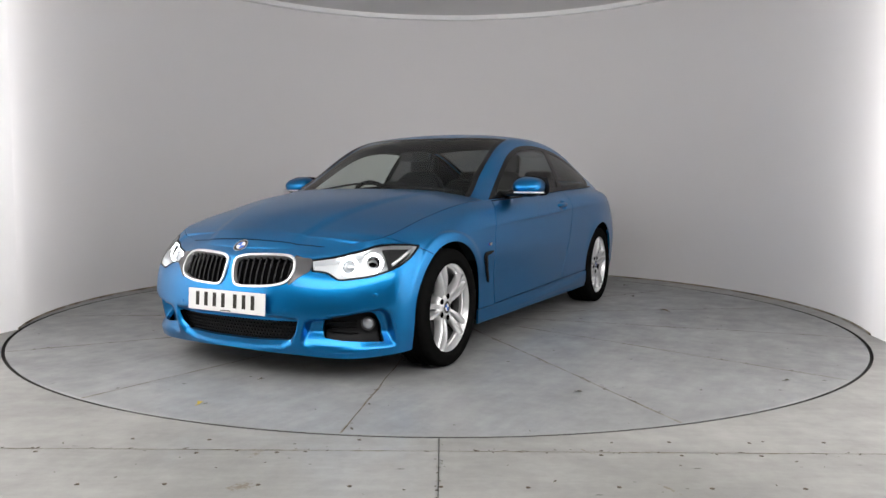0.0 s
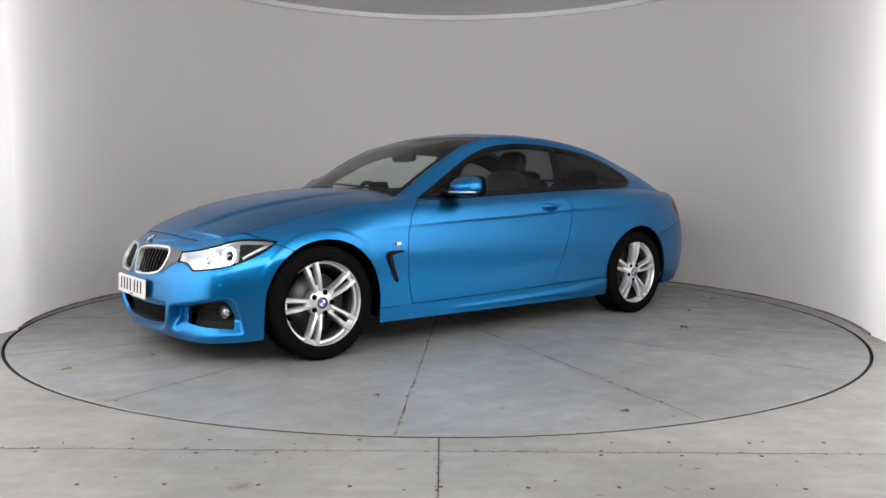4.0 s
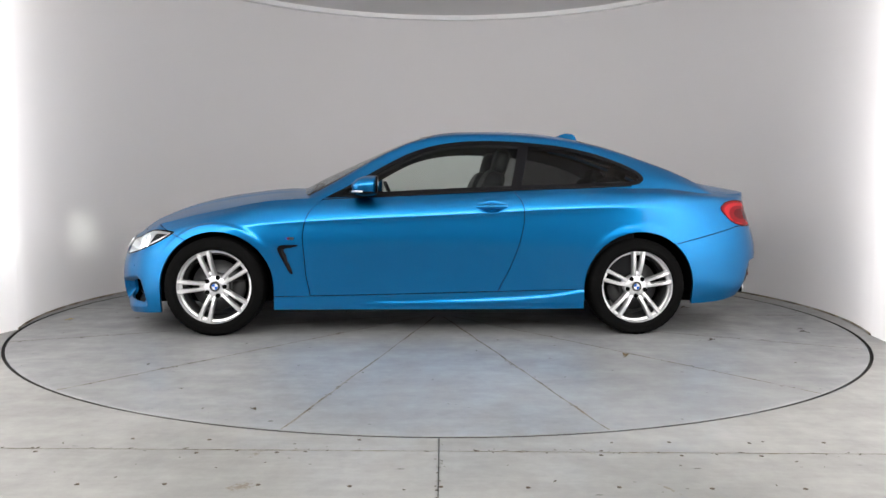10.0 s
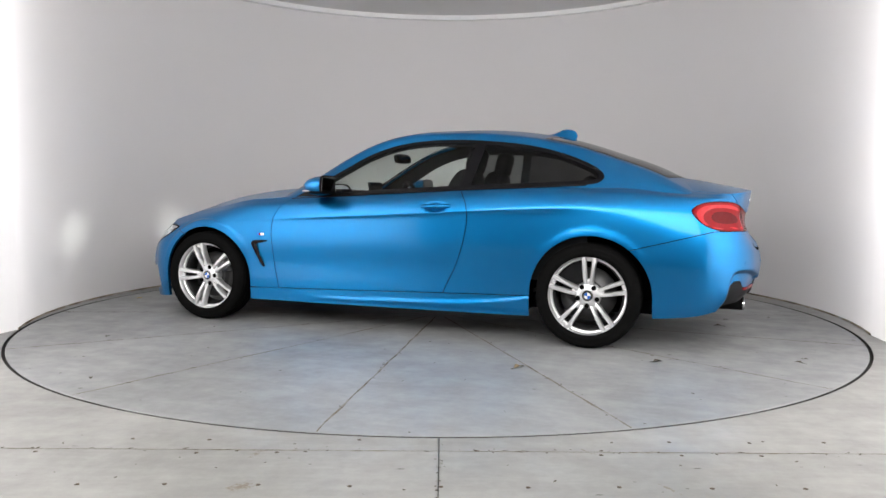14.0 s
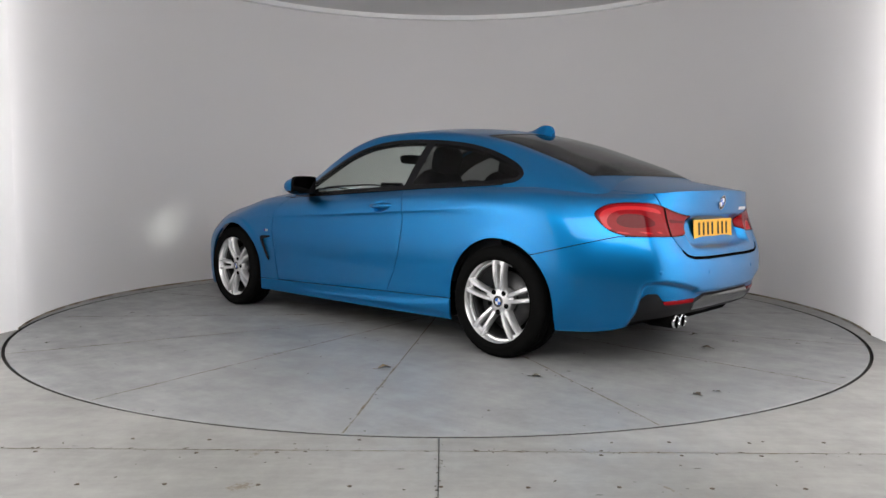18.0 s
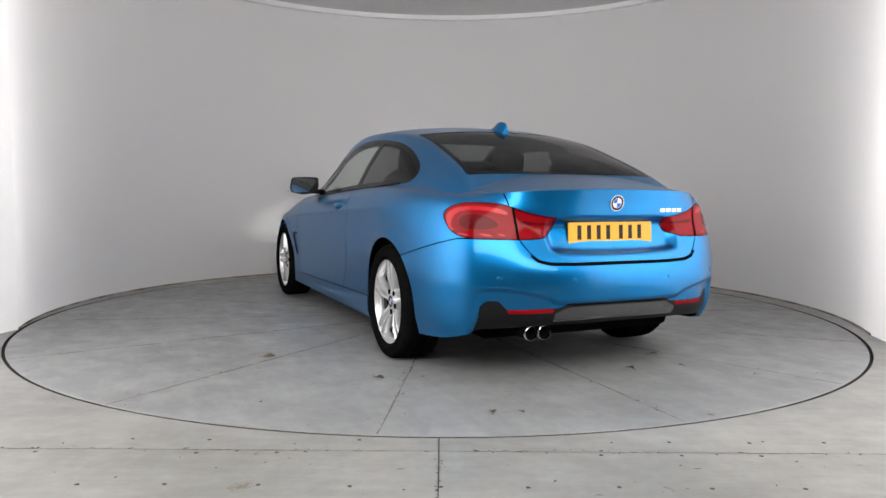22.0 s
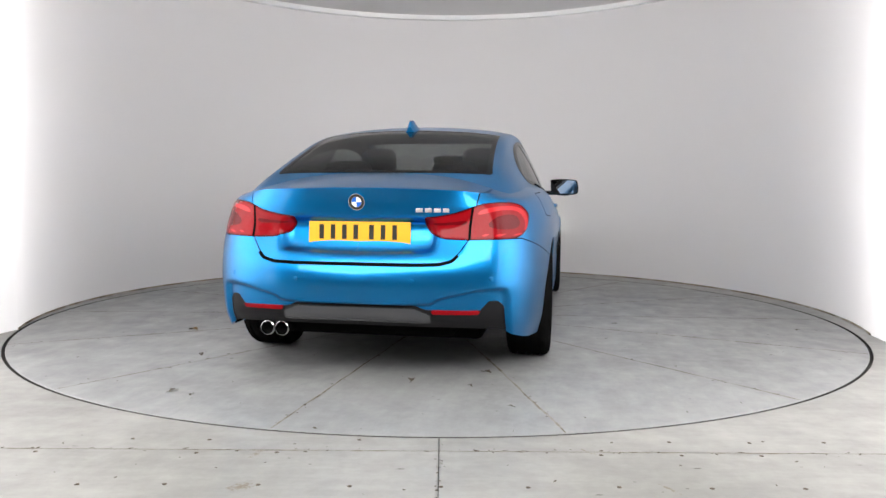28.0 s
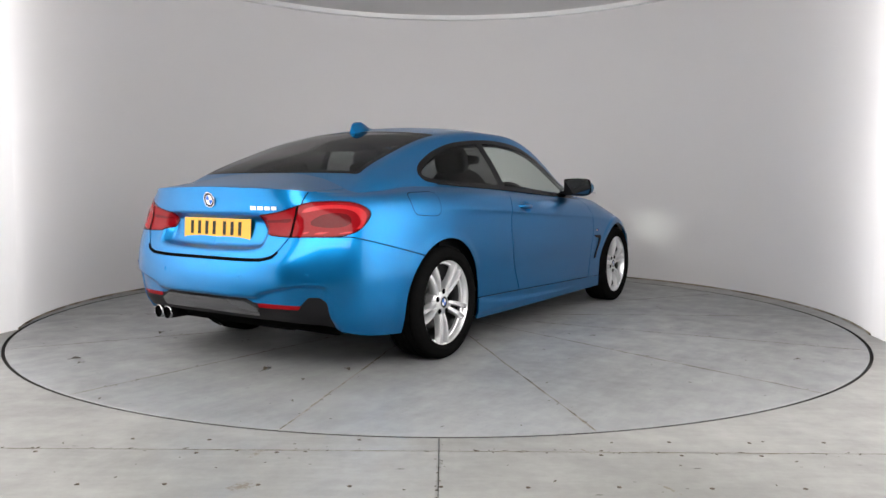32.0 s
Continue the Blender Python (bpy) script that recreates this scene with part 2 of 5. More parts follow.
def tube(points, radius, n=10, ends=True, closed=False, squash=1.0):
    """A round bar swept along points."""
    bm = bmesh.new()
    rings = []
    pts = [Vector(p) for p in points]
    for i, p in enumerate(pts):
        if closed:
            d = pts[(i + 1) % len(pts)] - pts[i - 1]
        else:
            d = pts[min(i + 1, len(pts) - 1)] - pts[max(i - 1, 0)]
        d.normalize()
        up = Vector((0, 0, 1)) if abs(d.z) < 0.9 else Vector((1, 0, 0))
        a = d.cross(up).normalized()
        b = a.cross(d)
        r = radius(i / (len(pts) - 1)) if callable(radius) else radius
        rings.append([bm.verts.new(p + r * (math.cos(2 * math.pi * j / n) * a + squash * math.sin(2 * math.pi * j / n) * b)) for j in range(n)])
    m = len(rings)
    for i in range(m if closed else m - 1):
        for j in range(n):
            bm.faces.new((rings[i][j], rings[i][(j + 1) % n], rings[(i + 1) % m][(j + 1) % n], rings[(i + 1) % m][j]))
    if ends and not closed:
        bm.faces.new(rings[0][::-1])
        bm.faces.new(rings[-1])
    bmesh.ops.recalc_face_normals(bm, faces=bm.faces)
    return bm


def spline(xs, ys, x):
    """Smooth curve through (xs, ys), with no overshoot (monotone cubic)."""
    xs, ys, x = np.asarray(xs, float), np.asarray(ys, float), np.asarray(x, float)
    h, d = np.diff(xs), np.diff(ys) / np.diff(xs)
    s = np.zeros(len(xs))
    s[0], s[-1] = d[0], d[-1]
    for i in range(1, len(xs) - 1):
        if d[i - 1] * d[i] > 0:
            w1, w2 = 2 * h[i] + h[i - 1], h[i] + 2 * h[i - 1]
            s[i] = (w1 + w2) / (w1 / d[i - 1] + w2 / d[i])
    i = np.clip(np.searchsorted(xs, x) - 1, 0, len(xs) - 2)
    u = np.clip((x - xs[i]) / h[i], 0, 1)
    return ((1 + 2 * u) * (1 - u) ** 2 * ys[i] + u * (1 - u) ** 2 * h[i] * s[i] + u * u * (3 - 2 * u) * ys[i + 1] + u * u * (u - 1) * h[i] * s[i + 1])


def catmull(xs, ys, x):
    """Cubic through points with centred tangents; ys may be vectors."""
    xs, ys, x = np.asarray(xs, float), np.asarray(ys, float), np.asarray(x, float)
    s = np.gradient(ys, xs, axis=0)
    i = np.clip(np.searchsorted(xs, x) - 1, 0, len(xs) - 2)
    h = np.diff(xs)[i]
    u = (x - xs[i]) / h
    if ys.ndim > 1:
        u, h = u[..., None], h[..., None]
    return ((1 + 2 * u) * (1 - u) ** 2 * ys[i] + u * (1 - u) ** 2 * h * s[i] + u * u * (3 - 2 * u) * ys[i + 1] + u * u * (u - 1) * h * s[i + 1])


def loop(points, n=8, closed=True, tight=()):
    """A closed smooth outline through 2D points; the indices in tight stay corners."""
    P = [np.array(p, float) for p in points]
    k, out = len(P), []
    for i in range(k):
        a, b = P[i], P[(i + 1) % k]
        ta = np.zeros(2) if i in tight else (b - P[i - 1]) * 0.5
        tb = np.zeros(2) if (i + 1) % k in tight else (P[(i + 2) % k] - a) * 0.5
        if i in tight:
            ta = (b - a) * 0.6
        if (i + 1) % k in tight:
            tb = (b - a) * 0.6
        for j in range(n):
            u = j / n
            out.append((1 + 2 * u) * (1 - u) ** 2 * a + u * (1 - u) ** 2 * ta + u * u * (3 - 2 * u) * b + u * u * (u - 1) * tb)
    return np.array(out)


def sdf(poly, grow=0.0):
    """Signed distance to a closed outline, negative inside."""
    A = np.asarray(poly, float)
    B = np.roll(A, -1, axis=0)

    def f(p):
        out = np.empty(len(p))
        for s in range(0, len(p), 4000):
            q = p[s:s + 4000]
            e, w = B - A, q[:, None, :] - A[None]
            t = np.clip((w * e[None]).sum(2) / np.maximum((e * e).sum(1), 1e-12)[None], 0, 1)
            d = np.sqrt(((w - t[..., None] * e[None]) ** 2).sum(2)).min(1)
            c = ((A[None, :, 1] > q[:, None, 1]) != (B[None, :, 1] > q[:, None, 1]))
            with np.errstate(divide="ignore", invalid="ignore"):
                xc = A[None, :, 0] + (q[:, None, 1] - A[None, :, 1]) / (B - A)[None, :, 1] * (B - A)[None, :, 0]
            inside = (c & (q[:, None, 0] < xc)).sum(1) % 2 == 1
            out[s:s + 4000] = np.where(inside, -d, d)
        return out - grow
    return f


class Sheet:
    """A grid of points in car space, from which panels are cut."""

    def __init__(self, P, turned=False):
        self.n, self.m = P.shape[:2]
        self.V = P.reshape(-1, 3)
        i, j = np.meshgrid(np.arange(self.n - 1), np.arange(self.m - 1), indexing="ij")
        a = (i * self.m + j).ravel()
        self.F = np.stack([a, a + self.m, a + self.m + 1, a + 1], 1)
        if turned:
            self.F = self.F[:, ::-1]

    def cut(self, keeps):
        """Faces where each function of the points is negative; returns points, faces."""
        V, F = [tuple(v) for v in self.V], [tuple(f) for f in self.F]
        for keep in keeps:
            val = list(keep(np.array(V)))
            cache, out = {}, []
            for f in F:
                neg = [val[i] < 0 for i in f]
                if all(neg):
                    out.append(f)
                    continue
                if not any(neg):
                    continue
                g = []
                for a, b in zip(f, f[1:] + f[:1]):
                    if val[a] < 0:
                        g.append(a)
                    if (val[a] < 0) != (val[b] < 0):
                        key = (min(a, b), max(a, b))
                        if key not in cache:
                            u = val[key[0]] / (val[key[0]] - val[key[1]])
                            p, q = V[key[0]], V[key[1]]
                            V.append(tuple(p[k] + (q[k] - p[k]) * u for k in range(3)))
                            val.append(0.0)
                            cache[key] = len(V) - 1
                        g.append(cache[key])
                if len(g) > 2:
                    out.append(tuple(g))
            F = out
        used = sorted({i for f in F for i in f})
        at = {o: k for k, o in enumerate(used)}
        return [V[i] for i in used], [tuple(at[i] for i in f) for f in F]


def panel(name, sheet, keeps, mat, parent, label="", mirror=False, lip=0.004, lift=0.0, flip=False):
    """A panel cut from a sheet, with its edges turned in by lip."""
    V, F = sheet.cut(keeps)
    if mirror:
        V = [(x, -y, z) for x, y, z in V]
    if mirror != flip:
        F = [f[::-1] for f in F]
    bm = bmesh.new()
    vs = [bm.verts.new(v) for v in V]
    for f in F:
        try:
            bm.faces.new([vs[i] for i in f])
        except ValueError:
            pass
    bmesh.ops.remove_doubles(bm, verts=bm.verts, dist=0.0006)
    bm.normal_update()
    if lift:
        for v in bm.verts:
            v.co += v.normal * (-lift if flip else lift)
    if lip:
        rim = [e for e in bm.edges if e.is_boundary]
        inner = {}
        for e in rim:
            for v in e.verts:
                if v not in inner:
                    inner[v] = (bm.verts.new(v.co), bm.verts.new(v.co - v.normal * lip))
        for e in rim:
            a, b = e.verts
            if e.link_loops[0].vert != a:
                a, b = b, a
            bm.faces.new((inner[b][0], inner[a][0], inner[a][1], inner[b][1]))
    return part(name, bm, mat, parent, label)


# views of points for the cut outlines
def XZ(f):
    return lambda p: f(p[:, [0, 2]] / np.array([SIDE, 1.0]))


def XY(f):
    return lambda p: f(np.stack([p[:, 0], np.abs(p[:, 1])], 1))


def NOT(f):
    return lambda p: -f(p)


def BOTH(*fs):
    return lambda p: np.max([f(p) for f in fs], axis=0)


# ---- the booth ----
def moved(bm, m):
    bmesh.ops.transform(bm, matrix=m, verts=bm.verts)
    return bm


def arc_strip(r0, r1, z0, z1, a0, a1, n):
    """A curved block between two radii, heights and angles (degrees)."""
    bm = bmesh.new()
    rows = []
    for i in range(n + 1):
        a = radians(a0 + (a1 - a0) * i / n)
        c, s = math.cos(a), math.sin(a)
        rows.append([bm.verts.new((r * c, r * s, z)) for r, z in ((r0, z0), (r1, z0), (r1, z1), (r0, z1))])
    for a, b in zip(rows, rows[1:]):
        for j in range(4):
            bm.faces.new((a[j], b[j], b[(j + 1) % 4], a[(j + 1) % 4]))
    bm.faces.new(rows[0])
    bm.faces.new(rows[-1][::-1])
    bmesh.ops.recalc_face_normals(bm, faces=bm.faces)
    return bm


def build_booth():
    # floor round the turntable: a sheet with a round hole
    n = 192
    bm = bmesh.new()
    inner = [bm.verts.new((2.980 * math.cos(2 * math.pi * i / n), 2.980 * math.sin(2 * math.pi * i / n), 0)) for i in range(n)]
    pit = [bm.verts.new((2.980 * math.cos(2 * math.pi * i / n), 2.980 * math.sin(2 * math.pi * i / n), -0.12)) for i in range(n)]
    outer = []
    for i in range(n):
        c, s = math.cos(2 * math.pi * i / n), math.sin(2 * math.pi * i / n)
        k = 9.0 / max(abs(c), abs(s))
        outer.append(bm.verts.new((k * c, k * s, 0)))
    for i in range(n):
        j = (i + 1) % n
        bm.faces.new((inner[i], outer[i], outer[j], inner[j]))
        bm.faces.new((inner[j], pit[j], pit[i], inner[i]))
    bmesh.ops.recalc_face_normals(bm, faces=bm.faces)
    floor = part("floor", bm, M_FLOOR, smooth=False)
    tagged(floor, "pale grey trowelled concrete floor with stains and joints", kind="structure")
    # joints in the floor before the turntable
    jb = box_bm(0.0028, 2.6, 0.004, pose(0.02, -4.28, 0.001))
    part("floor_joint", jb, M_DARK, floor, smooth=False)
    rnd = random.Random(31)
    bm = bmesh.new()
    rows = []
    for i in range(361):
        w = 0.0018 + (rnd.uniform(0.001, 0.006) if rnd.random() < 0.28 else 0.0)
        off = rnd.uniform(-0.001, 0.001)
        rows.append([bm.verts.new((-4.5 + 0.025 * i, -3.13 + off + k, z)) for k, z in ((-w, 0.0010), (0, 0.0018), (w * 0.6, 0.0010))])
    for p, q in zip(rows, rows[1:]):
        for j in (0, 1):
            bm.faces.new((p[j], q[j], q[j + 1], p[j + 1]))
    bmesh.ops.recalc_face_normals(bm, faces=bm.faces)
    part("floor_joint", bm, M_RUST, floor, smooth=False)
    # rusty screw heads that hold the sheets down
    screw = None
    for y, step in ((-3.465, 0.30), (-3.158, 0.30), (-3.010, 0.30)):
        for k in range(-5, 6):
            x = 0.02 + step * k + rnd.uniform(-0.012, 0.012)
            if y > -3.4 and rnd.random() < 0.4 or math.hypot(x, y) < 3.0:
                continue
            place = pose(x, y + rnd.uniform(-0.006, 0.006), 0.0002, 0, 0, rnd.uniform(0, 90))
            if screw is None:
                screw = part("floor_screw", lathe([(0.0, 0.0016), (0.0050, 0.0016), (0.0078, 0.0008), (0.0085, -0.001)], 14, "z"), M_SCREW, floor, "rusty screw head", smooth=False)
                screw.matrix_world = place
            else:
                ob = new("floor_screw", screw.data)
                ob.parent = floor
                ob.matrix_world = place
    # ring, pit wall and pit floor are coloured dark to paint the gap's shade
    seal = part("turntable_gap_shade", lathe([(2.955, -0.018), (2.982, -0.018)], n, "z"), M_DARK, smooth=False)
    tagged(seal, "narrow dark ring painted as the shade in the gap round the turntable", kind="structure")
    part("pit_edge_shade", lathe([(2.9794, -0.0025), (2.9794, -0.11)], n, "z"), M_DARK, floor, "edge of the floor round the turntable, coloured dark as gap shade")
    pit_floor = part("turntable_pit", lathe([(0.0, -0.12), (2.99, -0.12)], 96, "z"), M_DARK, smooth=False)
    tagged(pit_floor, "pit under the turntable rim, coloured dark as shade", kind="structure")

    bm = bmesh.new()
    rows = []
    for i in range(241):
        a = radians(-19 + 218 * i / 240)
        rows.append([bm.verts.new((WALL_X + WALL_R * math.cos(a), WALL_Y + WALL_R * math.sin(a), z)) for z in (0, WALL_H)])
    for at, side in ((0, 1), (len(rows), -1)):
        for x, y in ((2.93, -1.02), (2.875, -1.35), (2.80, -1.80), (2.73, -2.3), (2.68, -2.8), (2.64, -3.2), (2.61, -3.60)):
            rows.insert(0 if at == 0 else len(rows), [bm.verts.new((side * x, y, z)) for z in (0, WALL_H)])
    for p, q in zip(rows, rows[1:]):
        bm.faces.new((p[0], q[0], q[1], p[1]))
    wall = part("wall_round", bm, M_CLOTH)
    tagged(wall, "round wall of stretched pale grey cloth, brightly lit at its ends", kind="structure")
    skirt = part("baseboard", moved(arc_strip(WALL_R - 0.006, WALL_R - 0.001, 0, 0.012, -19, 199, 180), pose(WALL_X, WALL_Y, 0)), M_DIRT)
    tagged(skirt, "dirty sealant line at the foot of the wall", kind="structure")
    ceiling = part("ceiling", lathe([(0.0, WALL_H + 0.05), (3.45, WALL_H + 0.05), (3.45, WALL_H + 0.15), (0.0, WALL_H + 0.15)], 128, "z"), M_CEIL, smooth=False)
    tagged(ceiling, "flat pale grey ceiling over the booth", kind="structure")
    hall = part("ceiling_hall", lathe([(3.45, WALL_H + 0.055), (9.5, WALL_H + 0.055), (9.5, WALL_H + 0.15), (3.45, WALL_H + 0.15)], 64, "z"), M_BACK, smooth=False)
    tagged(hall, "grey ceiling of the hall", kind="structure")
    corn = part("cornice", moved(arc_strip(WALL_R - 0.075, WALL_R + 0.1, WALL_H, WALL_H + 0.055, -19, 199, 180), pose(WALL_X, WALL_Y, 0)), M_CORNICE)
    sharp(corn)
    tagged(corn, "narrow white cornice along the top of the round wall", kind="structure")
    # straight walls that close the place round the camera
    for nm, m, s in (("wall_west", pose(-4.3, -1.6, 1.52), (0.1, 12.0, 3.04)), ("wall_east", pose(4.3, -1.6, 1.52), (0.1, 12.0, 3.04)),
                     ("wall_south", pose(0, -7.6, 1.52), (8.7, 0.1, 3.04)), ("wall_north", pose(0, 4.4, 1.52), (8.7, 0.1, 3.04))):
        w = part(nm, box_bm(*s, m), M_BACK, smooth=False)
        tagged(w, "plain grey wall closing the hall round the booth", kind="structure")
    # unseen partitions, added to block stray light from the lamps behind the cloth
    for nm, sgn in (("west", -1), ("east", 1)):
        w = part("wall_return_" + nm, box_bm(1.70, 0.05, 3.04, pose(sgn * 3.455, -3.64, 1.52)), M_BACK, smooth=False)
        tagged(w, "unseen grey partition added to keep the cloth lamps from spilling past the wall", kind="structure")


def build_turntable():
    n = 192
    bm = lathe([(0.0, 0.0), (0.6, 0.0), (1.4, 0.0), (2.2, 0.0), (2.955, 0.0), (2.960, -0.004), (2.960, -0.1)], n, "z")
    disc = part("turntable", bm, M_DISC)
    sharp(disc, 30)
    # the disc's side is concrete too; this dark band paints its shade
    part("rim", lathe([(2.9606, -0.0025), (2.9606, -0.10)], n, "z"), M_DARK, disc, "edge of the turntable, coloured dark as gap shade")
    tagged(disc, "round concrete-topped turntable with radial joints and stains", "turntable", kind="structure")
    for a in SEAMS:
        r0, r1 = 0.15, 2.955
        m = 24
        rnd = random.Random(int(a) + 400)
        bm = bmesh.new()
        rows = []
        for i in range(m + 1):
            r = r0 + (r1 - r0) * i / m
            w, off = rnd.uniform(0.0025, 0.007), rnd.uniform(-0.004, 0.004)
            rows.append([bm.verts.new((r, off - w, 0.0012)), bm.verts.new((r, off + w, 0.0012)), bm.verts.new((r, off, 0.0020))])
        for p, q in zip(rows, rows[1:]):
            bm.faces.new((p[0], q[0], q[2], p[2]))
            bm.faces.new((p[2], q[2], q[1], p[1]))
        bmesh.ops.transform(bm, matrix=pose(0, 0, 0, 0, 0, a), verts=bm.verts)
        part("joint", bm, M_RUST, disc, smooth=False)
    return disc


def grit(name, rnd, places, z, mat, parent, label):
    """Loose specks of dirt: flat irregular chips at (x, y, size)."""
    V, F = [], []
    for x, y, r in places:
        n, a0, k = rnd.randint(4, 6), rnd.uniform(0, 6), len(V)
        long = rnd.uniform(1, 2.4)
        t = rnd.uniform(0, 3.1)
        for q in range(n):
            u, v = r * rnd.uniform(0.6, 1.2) * math.cos(a0 + 2 * math.pi * q / n) * long, r * rnd.uniform(0.6, 1.2) * math.sin(a0 + 2 * math.pi * q / n)
            V.append((x + u * math.cos(t) - v * math.sin(t), y + u * math.sin(t) + v * math.cos(t), z))
        V.append((x, y, z + r * 0.25))
        F += [(k + q, k + (q + 1) % n, k + n) for q in range(n)]
    ob = ob_mesh(name, V, F, mat, parent, "", smooth=False)
    return tagged(ob, label, kind="stuff")


SEAMS = (-159.5, -131.7, -105.6, -79.5, -54.2, -28.5, -3, 20.5, 45.6, 72.2, 97, 122.5, 148, 174)
build_booth()
turntable = build_turntable()

rng = random.Random(77)
spots = []
for a in SEAMS:
    for i in range(rng.randint(14, 34)):
        r, off = rng.uniform(0.5, 2.93), rng.gauss(0, 0.012)
        spots.append((r * math.cos(radians(a)) - off * math.sin(radians(a)), r * math.sin(radians(a)) + off * math.cos(radians(a)), rng.uniform(0.002, 0.008)))
for i in range(110):
    r, a = 2.93 * math.sqrt(rng.random()), rng.uniform(0, 6.28)
    spots.append((r * math.cos(a), r * math.sin(a), rng.uniform(0.002, 0.007)))
grit("grit", rng, spots, 0.0022, M_SCRAP, turntable, "brown grit along the joints of the turntable")
spots = [(rng.uniform(-3, 3), -3.13 + rng.gauss(0, 0.012), rng.uniform(0.002, 0.007)) for i in range(90)]
spots += [(0.02 + rng.gauss(0, 0.012), rng.uniform(-4.2, -3.0), rng.uniform(0.002, 0.006)) for i in range(30)]
spots += [(rng.uniform(-2.4, 2.4), rng.uniform(-4.2, -2.98), rng.uniform(0.0015, 0.006)) for i in range(90)]
spots += [(3.0 * math.cos(a) , 3.0 * math.sin(a), rng.uniform(0.002, 0.006)) for a in (rng.uniform(0.2, 2.9) for i in range(120))]
grit("grit", rng, [q for q in spots if math.hypot(q[0], q[1]) > 2.985], 0.0022, M_SCRAP, bpy.data.objects["floor"], "brown grit along the joints of the floor")


# ---- the car: surfaces ----
# Car space: x from the nose to the tail, wheelbase centre at 0; y to the passenger's side; z up.
AXLE_F, AXLE_R, TYRE_R = -1.412, 1.412, 0.327
SIDE = 1.0145       # length of the side outlines
PLAN = [(-2.20, 0), (-2.19, 0.20), (-2.162, 0.36), (-2.125, 0.50), (-2.065, 0.645), (-1.978, 0.752), (-1.80, 0.860), (-1.41, 0.902),
        (-0.98, 0.903), (-0.5, 0.905), (0, 0.908), (0.5, 0.911), (1.0, 0.917), (1.41, 0.921), (1.75, 0.903), (2.0, 0.862),
        (2.17, 0.797), (2.285, 0.708), (2.365, 0.583), (2.405, 0.437), (2.43, 0.24), (2.435, 0)]
STATIONS = (0, 2, 4, 6, 7, 8, 10, 12, 13, 15, 17, 19, 21)
# heights and insets of the lengthwise rails, from the bottom edge up to the shoulder
RAILS = [
    ((.17, .16, .15, .16, .17, .175, .175, .18, .19, .235, .30, .31, .31), (.05, .05, .04, .02, .03, .03, .03, .03, .04, .04, .05, .07, .08)),
    ((.25, .25, .26, .28, .30, .30, .30, .31, .31, .33, .36, .37, .37), (.01, .01, .01, .005, .02, .026, .03, .026, .015, .015, .02, .03, .03)),
    ((.34, .36, .38, .42, .44, .45, .45, .46, .46, .46, .47, .48, .48), (0, 0, 0, 0, .008, .020, .028, .020, .006, .004, .004, .01, .01)),
    ((.44, .46, .49, .54, .58, .60, .62, .62, .60, .58, .57, .57, .57), (0, .004, .01, .006, 0, .006, .013, .010, 0, 0, 0, .005, .005)),
    ((.52, .54, .56, .60, .665, .72, .77, .81, .81, .74, .70, .65, .65), (.012, .02, .035, .02, .006, .008, .010, .008, .006, .012, .014, .02, .03)),
    ((.59, .60, .62, .668, .735, .765, .81, .865, .885, .88, .86, .80, .80), (.03, .045, .08, .055, .03, .013, .004, .004, .014, .045, .06, .09, .095)),
    ((.65, .655, .665, .708, .785, .845, .885, .940, .95, .955, .95, .92, .92), (.055, .08, .12, .095, .082, .052, .034, .036, .052, .085, .095, .09, .09)),
    ((.690, .695, .710, .75, .828, .90, .938, .985, .99, .985, .99, 1.005, 1.012), (.105, .135, .175, .145, .160, .118, .084, .085, .11, .16, .13, .085, .07)),
]


def ends_down(P):
    """Nose and tail sit a little lower than the middle of the car."""
    k = np.clip((np.abs(P[..., 0]) - 1.55) / 0.6, 0, 1)
    P[..., 2] -= k * k * (3 - 2 * k) * (0.016 + 0.015 * P[..., 2])
    return P


def plan_curve(u):
    """Outline of the car from above at station u, with its outward normal."""
    k = np.arange(-2, len(PLAN) + 2)
    pts = [(PLAN[-i][0], -PLAN[-i][1]) if i < 0 else PLAN[i] if i < len(PLAN) else (PLAN[2 * len(PLAN) - 2 - i][0], -PLAN[2 * len(PLAN) - 2 - i][1]) for i in k]
    p = catmull(k, np.array(pts), u)
    d = catmull(k, np.array(pts), u + 0.02) - catmull(k, np.array(pts), u - 0.02)
    d /= np.linalg.norm(d, axis=1)[:, None]
    return p, np.stack([-d[:, 1], d[:, 0]], 1) * np.array([1, 1])


def ring(u, v):
    """Points of the flank, front and tail (driver's side mirrored by panel) at stations u and heights v."""
    p, nrm = plan_curve(u)
    z = np.array([spline(STATIONS, r[0], u) for r in RAILS])
    d = np.array([spline(STATIONS, r[1], u) for r in RAILS])
    k = np.arange(len(RAILS))
    Z, Dn = catmull(k, z, v), catmull(k, d, v)
    out = np.empty((len(u), len(v), 3))
    out[:, :, 0] = p[:, 0][:, None] - nrm[:, 0][:, None] * Dn.T
    out[:, :, 1] = p[:, 1][:, None] - nrm[:, 1][:, None] * Dn.T
    out[:, :, 2] = Z.T
    return ends_down(out)


u_steps = np.concatenate([np.linspace(0, 7, 220), np.linspace(7, 14, 170)[1:], np.linspace(14, 21, 90)[1:]])
v_steps = np.linspace(0, 7, 71)
R_PTS = ring(u_steps, v_steps)
R_PTS[:, :, 1] *= -1
EDGE = R_PTS[:, -1, :].copy()

# bonnet: from its rim on the wings to the centre line
HX = (-2.095, -2.062, -2.02, -1.9, -1.78, -1.65, -1.476, -1.261, -1.046, -0.90, -0.78)
